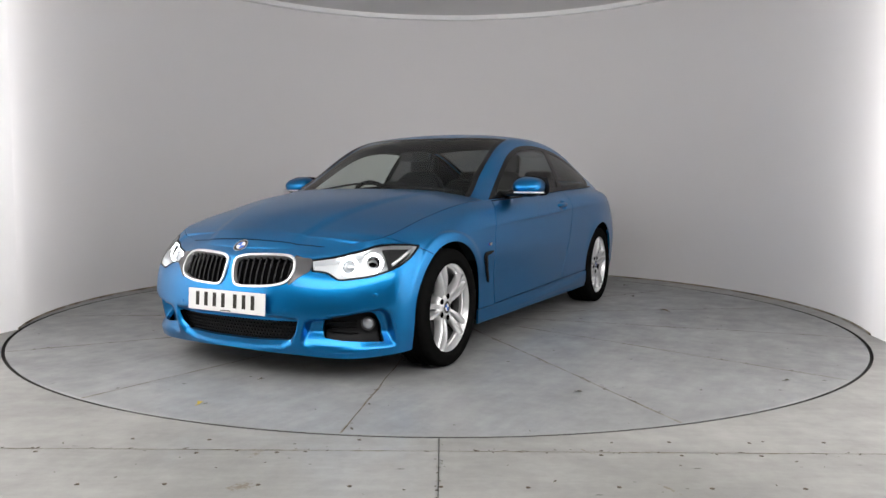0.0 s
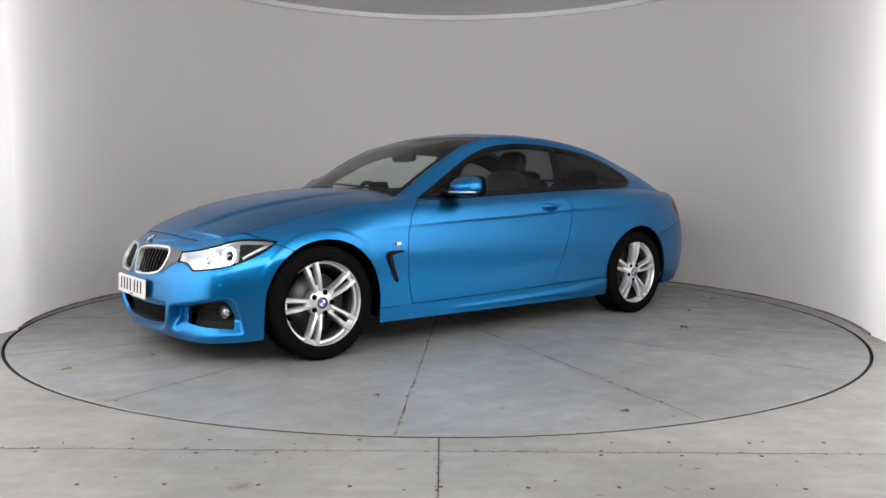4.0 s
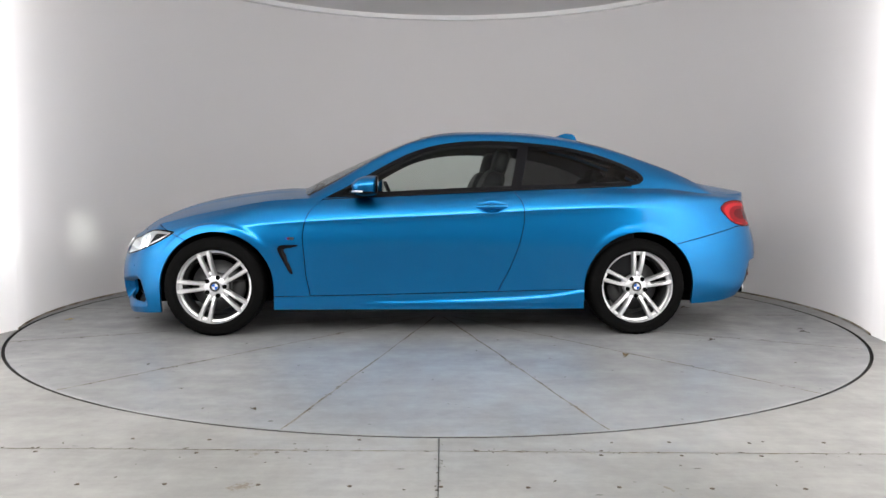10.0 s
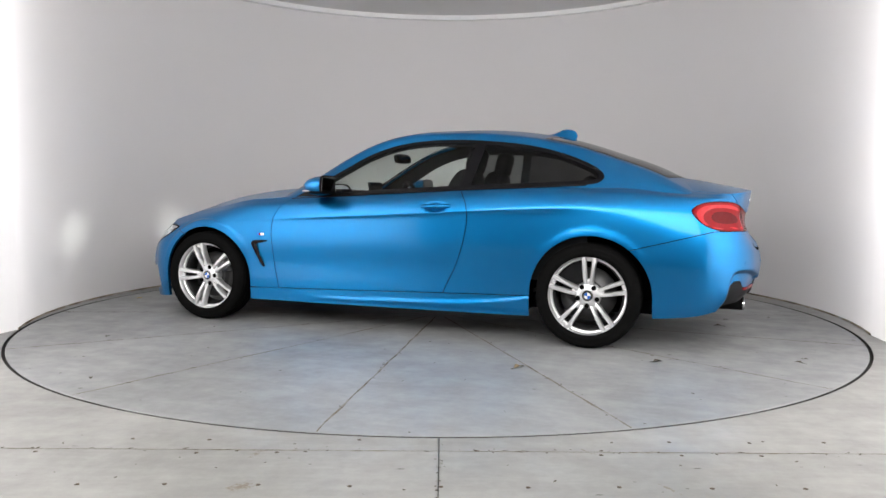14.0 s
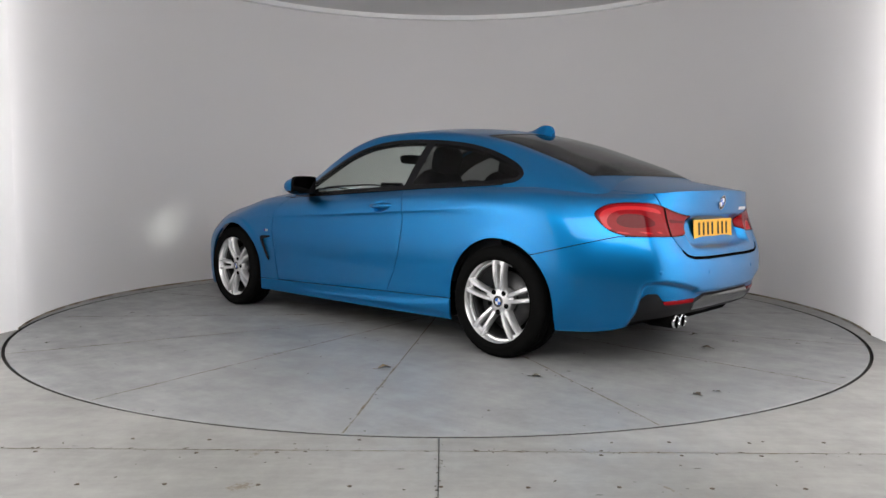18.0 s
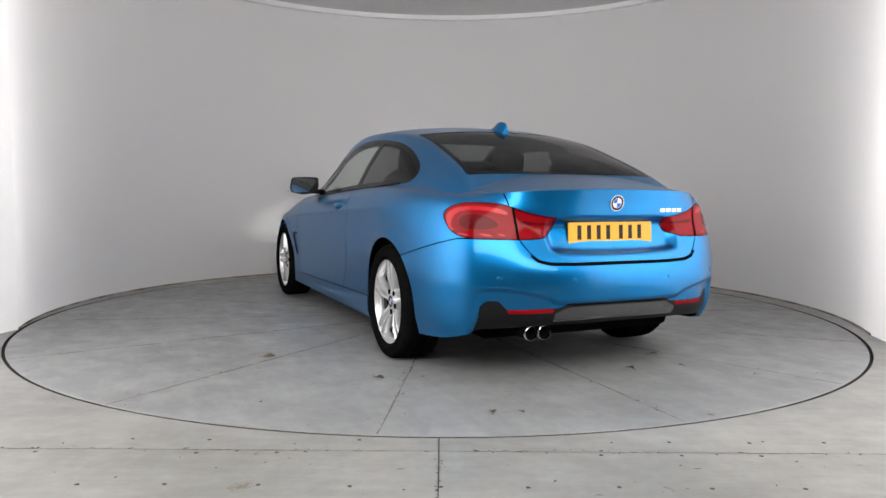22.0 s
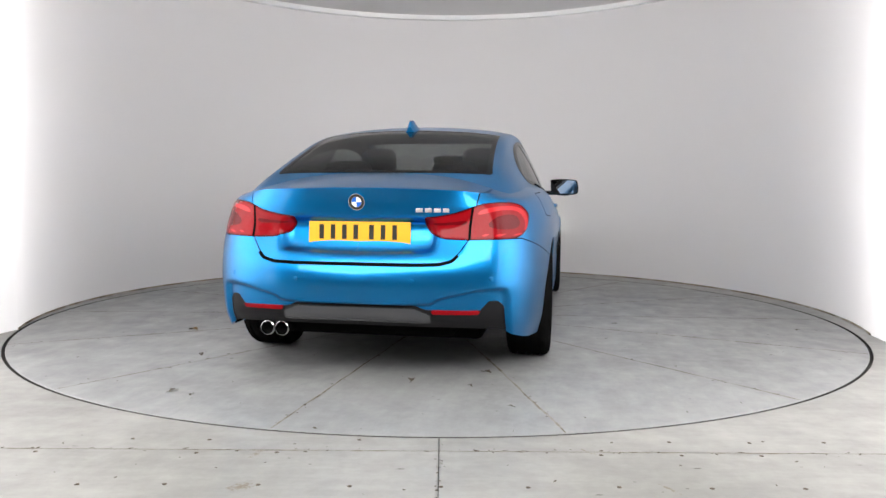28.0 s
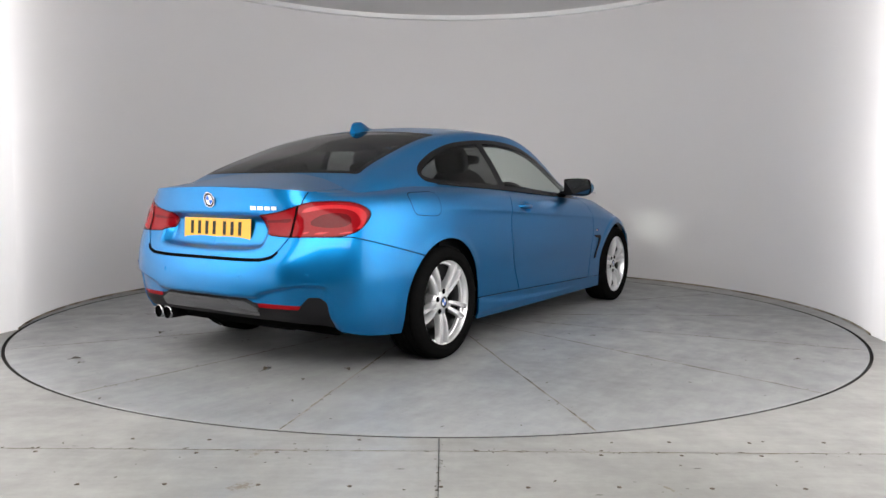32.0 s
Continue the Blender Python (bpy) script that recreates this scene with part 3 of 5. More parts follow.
HZ = (0.664, 0.689, 0.716, 0.773, 0.824, 0.865, 0.906, 0.940, 0.964, 0.972, 0.977)


def deck(i0, i1, cx_of, cz_of, power_of, n=40):
    rows = []
    eta = np.linspace(0, 1, n)
    for i in range(i0, i1):
        e = EDGE[i]
        c = cx_of(e, i)
        cz = cz_of(c)
        x = c + (e[0] - c) * eta ** 1.6
        y = e[1] * eta
        z = cz + (e[2] - cz) * eta ** power_of(e)
        rows.append(np.stack([x, y, z], 1))
    return np.array(rows)


def mirrored(P):
    """Both halves of a sheet whose rows run from the centre line outwards."""
    Q = P[:, :0:-1].copy()
    Q[:, :, 1] *= -1
    return np.concatenate([Q, P], 1)


i_h = int(np.searchsorted(u_steps, 8.45))
t_of = lambda e: float(np.clip((e[0] + 2.095) / (2.095 - 0.80), 0, 1))
H_PTS = deck(0, i_h, lambda e, i: -2.095 + (2.095 - 0.86) * (t_of(e) * 0.9 + 0.1 * t_of(e) ** 2) - 0.11 * math.sin(math.pi * min(1, t_of(e) * 1.25)), lambda c: float(spline(HX, HZ, c)), lambda e: 1.9 + 1.0 * t_of(e) ** 0.7)
# raised middle of the bonnet, between two creases
rise = np.clip((np.interp(H_PTS[:, :, 0], [-2.1, -1.4, -0.85], [0.27, 0.42, 0.53]) - np.abs(H_PTS[:, :, 1])) / 0.055 + 0.5, 0, 1)
H_PTS[:, :, 2] += 0.010 * rise * rise * (3 - 2 * rise) * np.interp(H_PTS[:, :, 0], [-2.12, -1.95, -1.0, -0.88], [0, 1, 1, 0.4]) * (1 - np.linspace(0, 1, H_PTS.shape[1]) ** 6)
HOOD = Sheet(mirrored(H_PTS), turned=True)
bonnet_rim = XY(sdf(np.concatenate([np.stack([EDGE[:i_h, 0], -EDGE[:i_h, 1]], 1), [(-0.5, 0.75), (-0.5, -0.3), (EDGE[0, 0], -0.3)]])))
i_b = int(np.searchsorted(u_steps, 12.6))
TX, TZ = (1.0, 1.6, 1.9, 2.0, 2.1, 2.25, 2.37), (0.985, 1.02, 1.066, 1.055, 1.036, 1.007, 0.982)
D_PTS = deck(i_b, len(EDGE), lambda e, i: 1.35 + (2.36 - 1.35) * float(np.clip((e[0] - EDGE[i_b][0]) / (2.36 - EDGE[i_b][0]), 0, 1)) ** 0.8, lambda c: float(spline(TX, TZ, c)), lambda e: 2.6)
DECK = Sheet(mirrored(D_PTS), turned=True)

# cabin
GX = tuple(1.018 * x for x in (-0.92, -0.70, -0.54, -0.345, -0.15, 0.05, 0.4, 0.8, 1.2, 1.5, 1.75, 2.0))
G_C = (0.954, 1.072, 1.148, 1.236, 1.318, 1.381, 1.409, 1.397, 1.327, 1.230, 1.138, 1.008)
G_EY = (0.750, 0.714, 0.678, 0.653, 0.630, 0.617, 0.610, 0.609, 0.614, 0.627, 0.645, 0.678)
G_EZ = (0.855, 0.967, 1.062, 1.181, 1.279, 1.336, 1.357, 1.338, 1.269, 1.173, 1.078, 0.950)
G_BY = (0.779, 0.804, 0.814, 0.816, 0.817, 0.818, 0.821, 0.824, 0.816, 0.792, 0.759, 0.724)
G_BZ = (0.843, 0.878, 0.893, 0.908, 0.918, 0.928, 0.948, 0.965, 0.975, 0.978, 0.973, 0.915)


def gspline(row, x):
    return catmull(GX, row, x)


def cabin(xs, m=60):
    rows = []
    for x in xs:
        zc, ye, ze, yb, zb = (float(gspline(r, np.array([x]))[0]) for r in (G_C, G_EY, G_EZ, G_BY, G_BZ))
        dz, sx, sz = zc - ze, yb - ye, zb - ze
        pts = np.array([(-0.35 * ye, zc - 0.10 * dz), (0, zc), (0.35 * ye, zc - 0.10 * dz), (0.7 * ye, zc - 0.40 * dz), (0.9 * ye, zc - 0.72 * dz), (ye, ze),
                        (ye + 0.14 * sx + 0.006, ze + 0.14 * sz), (ye + 0.5 * sx + 0.014, ze + 0.5 * sz), (yb, zb)])
        t = np.concatenate([[0], np.cumsum(np.linalg.norm(np.diff(pts, axis=0), axis=1))])
        q = catmull(t, pts, np.linspace(t[1], t[-1], m))
        rows.append(np.stack([np.full(m, x), -q[:, 0], q[:, 1]], 1))
    return np.array(rows)


G_PTS = cabin(np.linspace(-0.936, 2.02, 150))
CABIN = Sheet(mirrored(G_PTS), turned=True)
CABIN_L = Sheet(G_PTS, turned=True)

# ---- the car: outlines of its panels ----
SIDE_WIN = loop([(-.705, .905), (-.527, 1.0), (-.334, 1.113), (-.143, 1.215), (.048, 1.278), (.239, 1.306), (.43, 1.313), (.62, 1.306), (.81, 1.29), (1.0, 1.262),
                 (1.193, 1.212), (1.375, 1.138), (1.452, 1.082), (1.448, 1.038), (1.36, 1.012), (.988, .994), (.577, .978), (.1, .952), (-.3, .928)], 6, tight=(0,))
f_win = sdf(SIDE_WIN)
side_win = XZ(f_win)
def b_pillar(p):
    return np.abs(p[:, 0] / SIDE - (0.575 + (p[:, 2] - 0.975) * 0.24)) - 0.035


def rim_y(p):
    return gspline(G_EY, p[:, 0])


def windscreen(p):
    y = np.abs(p[:, 1])
    return np.maximum(y - (rim_y(p) - 0.024), p[:, 0] - (-0.035 + 0.07 * (y / 0.55) ** 2))


def rear_glass(p):
    y = np.abs(p[:, 1])
    return np.max([y - (rim_y(p) - 0.045 + 0.0 * y), (1.115 - 0.05 * (y / 0.55) ** 2) - p[:, 0], p[:, 0] - (1.93 - 0.07 * (y / 0.6) ** 2)], axis=0)


def arch(cx, cz, r):
    def f(p):
        dx = p[:, 0] - cx
        dz = np.maximum(p[:, 2] - cz, 0)
        return np.hypot(dx * np.where(p[:, 2] < cz, 1.0, 1.0), dz) - r
    return f


ARCH_F, ARCH_R = arch(-1.397, 0.322, 0.371), arch(1.424, 0.324, 0.377)
outside_arches = lambda p: -np.minimum(ARCH_F(p), ARCH_R(p))


def smooth_x(pts):
    zs = np.array([q[1] for q in pts])
    xs = np.array([q[0] for q in pts])
    return lambda p: p[:, 0] / SIDE - spline(zs, xs, np.clip(p[:, 2], zs[0], zs[-1]))


DOOR_F = smooth_x([(-.772, .20), (-.778, .273), (-.805, .42), (-.814, .54), (-.822, .65), (-.814, .727), (-.78, .821), (-.70, .90), (-.60, .96)])
DOOR_R = smooth_x([(.43, .20), (.459, .30), (.543, .475), (.604, .663), (.624, .79), (.622, .84), (.604, .904), (.567, .96), (.55, 1.0)])
sill_top = lambda p: p[:, 2] - np.interp(p[:, 0], [-1.0, -.129, .452, 1.03], [.262, .280, .296, .310])
SEAM_F = lambda p: np.where(p[:, 0] < -1.40, (p[:, 0] + 1.715) * 0.45 + (p[:, 2] - 0.688), 1.0)   # bumper below, wing above
bumper_r = lambda p: p[:, 2] - (0.612 + np.clip(p[:, 0] - 1.64, 0, 0.5) * 0.25)
GAP = 0.0028


def polar(x0, sign):
    """Round the nose or the tail: angle in degrees / 100 from the car's axis, and height."""
    return lambda p: np.stack([np.degrees(np.arctan2(np.abs(p[:, 1]), sign * (p[:, 0] - x0))) / 100, p[:, 2]], 1)


nose_view, tail_view = polar(-1.45, -1), polar(1.5, 1)


def NOSE(f):
    return lambda p: np.where(p[:, 0] < -1.45, f(nose_view(p)), 1.0)


def TAIL(f):
    return lambda p: np.where(p[:, 0] > 1.5, f(tail_view(p)), 1.0)


def FRONT(f):
    return lambda p: np.where(p[:, 0] < -1.7, f(np.stack([np.abs(p[:, 1]), p[:, 2]], 1)), 1.0)


def REAR(f):
    return lambda p: np.where(p[:, 0] > 1.7, f(np.stack([np.abs(p[:, 1]), p[:, 2]], 1)), 1.0)


HEADLAMP = loop([(.353, .620), (.357, .566), (.404, .560), (.429, .540), (.448, .526), (.50, .534), (.55, .545), (.60, .566), (.648, .594), (.69, .625), (.725, .658), (.750, .686), (.699, .695), (.638, .697), (.59, .688), (.53, .664), (.45, .638), (.40, .628)], 4, tight=(0, 1, 11))
KIDNEY = loop([(.019, .600), (.042, .627), (.12, .638), (.275, .641), (.345, .629), (.372, .59), (.369, .537), (.335, .503), (.25, .485), (.145, .479), (.06, .481), (.029, .52)], 5)
LOW_INTAKE = np.array([(-.5, .316), (.26, .312), (.405, .314), (.385, .26), (.345, .216), (.14, .207), (-.5, .207)])
LOW_RIDGE = np.array([(-.5, .345), (.30, .345), (.422, .335), (.402, .257), (.368, .195), (.30, .163), (.134, .150), (-.5, .146)])
SIDE_INTAKE = loop([(.400, .322), (.45, .337), (.52, .358), (.559, .360), (.578, .335), (.594, .283), (.595, .212), (.47, .220), (.40, .233), (.395, .28)], 4, tight=(0, 6, 8))
TAIL_LAMP = loop([(.579, .850), (.557, .890), (.518, .909), (.469, .914), (.40, .908), (.364, .893), (.318, .866), (.27, .848), (.222, .838), (.245, .768), (.27, .742), (.30, .736), (.34, .735), (.40, .737), (.465, .739), (.505, .749), (.545, .780)], 5, tight=(8,))
BOOT_LID = np.array([(-.7, 1.2), (.60, 1.2), (.588, .95), (.577, .894), (.550, .738), (.512, .68), (.472, .64), (.415, .625), (.30, .621), (-.7, .620)])
DIFFUSER = loop([(0, .418), (.30, .418), (.335, .402), (.36, .397), (.605, .393), (.645, .437), (.69, .436), (.716, .407), (.722, .277), (.72, .18), (0, .18), (-.4, .18), (-.4, .418)], 3, tight=tuple(range(13)))
PLATE_BAY = loop([(0, .845), (.335, .845), (.40, .80), (.405, .72), (.35, .665), (0, .652), (-.4, .652), (-.4, .845)], 5, tight=(0, 5, 6, 7))



def grid_normals(P):
    a, b = np.gradient(P, axis=0), np.gradient(P, axis=1)
    n = np.cross(a, b)
    return n / np.maximum(np.linalg.norm(n, axis=2), 1e-9)[:, :, None]


R_NRM = grid_normals(R_PTS)
if R_NRM[len(R_NRM) // 2, 30, 1] > 0:
    R_NRM = -R_NRM


def emboss(f, depth, width, slope=None):
    """Press the flank in (or, with a negative depth, out) inside an outline, over a soft edge; slope scales it by height."""
    d = f(R_PTS.reshape(-1, 3)).reshape(R_PTS.shape[:2])
    k = np.clip(-d / width, 0, 1)
    depth = depth if slope is None else depth * np.interp(R_PTS[:, :, 2], *slope)
    R_PTS[:] -= R_NRM * (depth * k * k * (3 - 2 * k))[:, :, None]


FUNNEL = loop([(.328, .322), (.44, .354), (.53, .378), (.578, .384), (.606, .358), (.622, .281), (.636, .192), (.54, .178), (.446, .162), (.375, .160), (.314, .2)], 5, tight=(0, 3, 6, 9))
HOOK = loop([(.40, .455), (.50, .480), (.607, .501), (.70, .503), (.738, .485), (.750, .40), (.752, .1), (-.4, .1), (-.4, .43), (.30, .43)], 4, tight=(6, 7, 8))
HANDLE_CUP = loop([(.335, .862), (.37, .888), (.41, .897), (.45, .888), (.485, .866), (.45, .832), (.41, .822), (.37, .83)], 5)
SKIRT = loop([(-.83, .205), (-.3, .222), (.35, .245), (.80, .275), (1.06, .318), (1.08, .235), (1.05, .20), (.3, .203), (-.3, .20)], 5, tight=(0, 4))
emboss(REAR(sdf(PLATE_BAY)), 0.045, 0.045)
emboss(NOSE(sdf(FUNNEL)), 0.070, 0.016, ((0.15, 0.185, 0.25), (0.0, 0.15, 1.0)))
emboss(FRONT(sdf(LOW_RIDGE)), 0.034, 0.020, ((0.14, 0.17, 0.23), (0.1, 0.45, 1.0)))
emboss(REAR(sdf(HOOK)), 0.026, 0.022)
emboss(XZ(sdf(HANDLE_CUP)), 0.014, 0.012)
emboss(XZ(sdf(SKIRT)), -0.008, 0.016)
emboss(lambda p: ARCH_F(p) - 0.060, -0.009, 0.016, ((0.40, 0.62, 0.72), (0.0, 0.55, 1.0)))
emboss(lambda p: ARCH_R(p) - 0.045, -0.005, 0.020, ((0.45, 0.70), (0.0, 1.0)))
RING = Sheet(R_PTS)


def on_body(view, a, b, lift=0.0):
    """The point of the driver-less flank at (a, b) of a view, and its outward normal."""
    q = view(R_PTS.reshape(-1, 3))
    d = np.hypot(q[:, 0] - a, q[:, 1] - b)
    i = np.argsort(d)[:4]
    w = 1 / (d[i] + 1e-4)
    w /= w.sum()
    n = (R_NRM.reshape(-1, 3)[i] * w[:, None]).sum(0)
    n /= np.linalg.norm(n)
    return Vector((R_PTS.reshape(-1, 3)[i] * w[:, None]).sum(0) + n * lift), Vector(n)


view_front = lambda p: np.where(p[:, [0]] < -1.7, np.stack([np.abs(p[:, 1]), p[:, 2]], 1), 99.0)
view_rear = lambda p: np.where(p[:, [0]] > 1.7, np.stack([np.abs(p[:, 1]), p[:, 2]], 1), 99.0)
view_side = lambda p: p[:, [0, 2]] / np.array([SIDE, 1.0])
view_nose = lambda p: np.where(p[:, [0]] < -1.45, nose_view(p), 99.0)


lamp_f, lamp_r = NOSE(sdf(HEADLAMP)), TAIL(sdf(TAIL_LAMP))
kidney, low_in, side_in = FRONT(sdf(KIDNEY)), FRONT(sdf(LOW_INTAKE)), NOSE(sdf(SIDE_INTAKE))
boot_rear, diffuser = REAR(sdf(BOOT_LID)), REAR(sdf(DIFFUSER))
grow = lambda f, g: (lambda p: f(p) - g)
boot_top = lambda p: np.maximum(np.abs(p[:, 1]) - np.interp(p[:, 0], [1.70, 2.0, 2.36], [.645, .63, .585]), 1.70 - p[:, 0])


# ---- the car: body ----
def build_body(car):
    for mir in (False, True):
        panel("wing", RING, [lambda p: p[:, 0] + 0.5, NOT(grow(SEAM_F, GAP)), grow(DOOR_F, -GAP), lambda p: -(p[:, 2] - 0.262 - GAP),
                             NOT(ARCH_F), NOT(grow(lamp_f, 0.003))], M_PAINT, car, mirror=mir)
        panel("door", RING, [NOT(grow(DOOR_F, GAP)), grow(DOOR_R, -GAP), NOT(grow(sill_top, GAP))], M_PAINT, car, mirror=mir)
        panel("side_skirt", RING, [grow(sill_top, -GAP), outside_arches, lambda p: p[:, 0] - 1.3, lambda p: -1.3 - p[:, 0]], M_PAINT, car, mirror=mir, lip=0.012)
        panel("rear_quarter", RING, [NOT(grow(DOOR_R, GAP)), lambda p: -(p[:, 2] - np.interp(p[:, 0], [.452, 1.03], [.296, .310]) - GAP), NOT(ARCH_R), NOT(BOTH(lambda p: 1.5 - p[:, 0], grow(bumper_r, GAP))),
                                     NOT(grow(lamp_r, 0.003)), NOT(grow(boot_rear, GAP))], M_PAINT, car, mirror=mir)
        panel("rear_bumper", RING, [lambda p: 1.5 - p[:, 0], grow(bumper_r, -GAP), NOT(ARCH_R), NOT(grow(boot_rear, GAP)), NOT(grow(lamp_r, 0.003)), NOT(diffuser)], M_PAINT, car, mirror=mir, lip=0.02)
        panel("front_bumper", RING, [lambda p: p[:, 0] + 1.4, grow(SEAM_F, -GAP), NOT(ARCH_F), NOT(grow(lamp_f, 0.003)), NOT(kidney), NOT(low_in), NOT(side_in)], M_PAINT, car, mirror=mir, lip=0.02)
        panel("boot_lid_face", RING, [grow(boot_rear, -GAP), NOT(grow(lamp_r, 0.003))], M_PAINT, car, mirror=mir)
        panel("diffuser", RING, [grow(diffuser, -0.002), lambda p: 1.9 - p[:, 0]], M_PLASTIC, car, mirror=mir, lip=0.05)
        panel("tail_lamp", RING, [lamp_r], M_RED, car, mirror=mir)
        panel("headlamp", RING, [lamp_f], M_LENS, car, mirror=mir)
        panel("rear_deck", DECK, [(lambda p: p[:, 1]) if not mir else (lambda p: -p[:, 1]), NOT(grow(boot_top, GAP))], M_PAINT, car)
        panel("door_glass", CABIN_L, [grow(side_win, -0.026), grow(lambda p: p[:, 0] / SIDE - (0.575 + (p[:, 2] - 0.975) * 0.24), -0.035)], M_GLASS, car, mirror=mir, lip=0)
        panel("quarter_glass", CABIN_L, [grow(side_win, -0.026), lambda p: -(p[:, 0] / SIDE - (0.575 + (p[:, 2] - 0.975) * 0.24)) + 0.035], M_TINT, car, mirror=mir, lip=0)
        panel("window_trim", CABIN_L, [side_win, NOT(BOTH(grow(side_win, -0.026), NOT(b_pillar)))], M_BLACK, car, mirror=mir, lift=0.002)
    shut = lambda p: spline((0, .12, .27, .42, .54, .66, .80), (-2.042, -2.036, -2.018, -1.982, -1.955, -1.96, -2.10), np.minimum(np.abs(p[:, 1]), .80)) - p[:, 0]
    panel("nose_panel", HOOD, [lambda p: -shut(p) + GAP], M_PAINT, car, "painted strip between grille and bonnet", lip=0)
    # black strips just below the bonnet paint the shade in its gaps
    panel("bonnet_gap_shade", HOOD, [lambda p: np.abs(shut(p)) - 0.02], M_UNDER, car, "black strip added to darken the gap before the bonnet", lift=-0.006, lip=0)
    panel("bonnet", HOOD, [lambda p: shut(p) + GAP, lambda p: p[:, 0] + 0.80, lambda p: np.where(p[:, 0] > -1.95, bonnet_rim(p) + 0.004 * np.clip((p[:, 0] + 1.95) / 0.2, 0, 1), -1.0)], M_PAINT, car, lip=0)
    for side in (-1, 1):
        panel("bonnet_gap_shade", HOOD, [lambda p: p[:, 0] + 0.80, NOT(grow(bonnet_rim, -0.03)), lambda p: -1.85 - p[:, 0], lambda p: -side * p[:, 1]], M_UNDER, car, "black strip added to darken the gap under the edge of the bonnet", lift=-0.008, lip=0)
    for mir in (False, True):
        # shadow line below the boot lid, painted as a black strip over the gap
        low_edge = lambda p: np.max([np.abs(boot_rear(p) - 0.007) - 0.0075, p[:, 2] - 0.668], axis=0)
        panel("boot_shadow_line", RING, [low_edge], M_UNDER, car, "black strip painting the gap and shadow line under the edge of the boot lid", mirror=mir, lift=0.0015, lip=0)
    panel("boot_lid", DECK, [grow(boot_top, -GAP)], M_PAINT, car)
    panel("windscreen", CABIN, [windscreen], M_GLASS, car, lip=0)
    panel("rear_window", CABIN, [rear_glass], M_TINT, car, lip=0)
    panel("screen_border", CABIN, [windscreen, NOT(grow(windscreen, -0.032))], M_BLACK, car, "black border of the windscreen", lift=0.0015, lip=0)
    panel("screen_border", CABIN, [rear_glass, NOT(grow(rear_glass, -0.026))], M_BLACK, car, "black border of the rear window", lift=0.0015, lip=0)
    panel("roof", CABIN, [NOT(windscreen), NOT(rear_glass), NOT(side_win)], M_PAINT, car)


car = new("car")
tagged(car, "metallic blue two-door coupe with silver alloy wheels on the turntable", "car")
build_body(car)


# ---- the car: fittings ----
def facing(p, n, spin=0):
    """A pose at p whose z axis looks along n, with y kept upright."""
    n = Vector(n).normalized()
    y = (Vector((0, 0, 1)) - n * n.z).normalized() if abs(n.z) < 0.95 else Vector((1, 0, 0))
    x = y.cross(n).normalized()
    m = Matrix((x, y, n)).transposed().to_4x4()
    return Matrix.Translation(p) @ m @ pose(0, 0, 0, 0, 0, spin)


def mir(v):
    return Vector((v[0], -v[1], v[2]))


def slab(outline, t, bev=0.0):
    """A flat plate of thickness t with a given outline in x, y."""
    bm = bmesh.new()
    f = bm.faces.new([bm.verts.new((x, y, 0)) for x, y in outline])
    r = bmesh.ops.extrude_face_region(bm, geom=[f])
    bmesh.ops.translate(bm, vec=(0, 0, t), verts=[e for e in r["geom"] if isinstance(e, bmesh.types.BMVert)])
    bmesh.ops.recalc_face_normals(bm, faces=bm.faces)
    if bev:
        top = [e for e in bm.edges if all(v.co.z > t * 0.9 for v in e.verts)]
        bmesh.ops.bevel(bm, geom=top, offset=bev, segments=2, affect="EDGES", profile=0.5)
    return bm


def merge(*bms):
    out = bmesh.new()
    for b in bms:
        me = bpy.data.meshes.new("tmp")
        b.to_mesh(me)
        b.free()
        out.from_mesh(me)
        bpy.data.meshes.remove(me)
    return out


def disc_bm(r, t, n=40, bev=0.0):
    return slab([(r * math.cos(2 * math.pi * i / n), r * math.sin(2 * math.pi * i / n)) for i in range(n)], t, bev)


def annulus(r0, r1, y0, y1, n=48):
    return lathe([(r0, y0), (r1, y0), (r1, y1), (r0, y1)], n, "z", closed=True)


def roundel(m, r, parent):
    """Round badge: black rim with quarters of blue and white."""
    b = part("badge", moved(merge(annulus(r * 0.93, r, 0, 0.006), annulus(r * 0.60, r * 0.65, 0, 0.0055)), m), M_CHROME, parent, "round badge with blue and white quarters")
    sharp(b)
    part("badge_rim", moved(disc_bm(r * 0.95, 0.004), m), M_INK, b, smooth=False)
    for k in range(4):
        pts = [(0, 0)] + [(r * 0.6 * math.cos(radians(90 * k + a)), r * 0.6 * math.sin(radians(90 * k + a))) for a in range(0, 91, 10)]
        part("badge_quarter", moved(slab(pts, 0.0052), m), M_BADGE_WHITE if k % 2 == 0 else M_BADGE_BLUE, b, smooth=False)
    return b


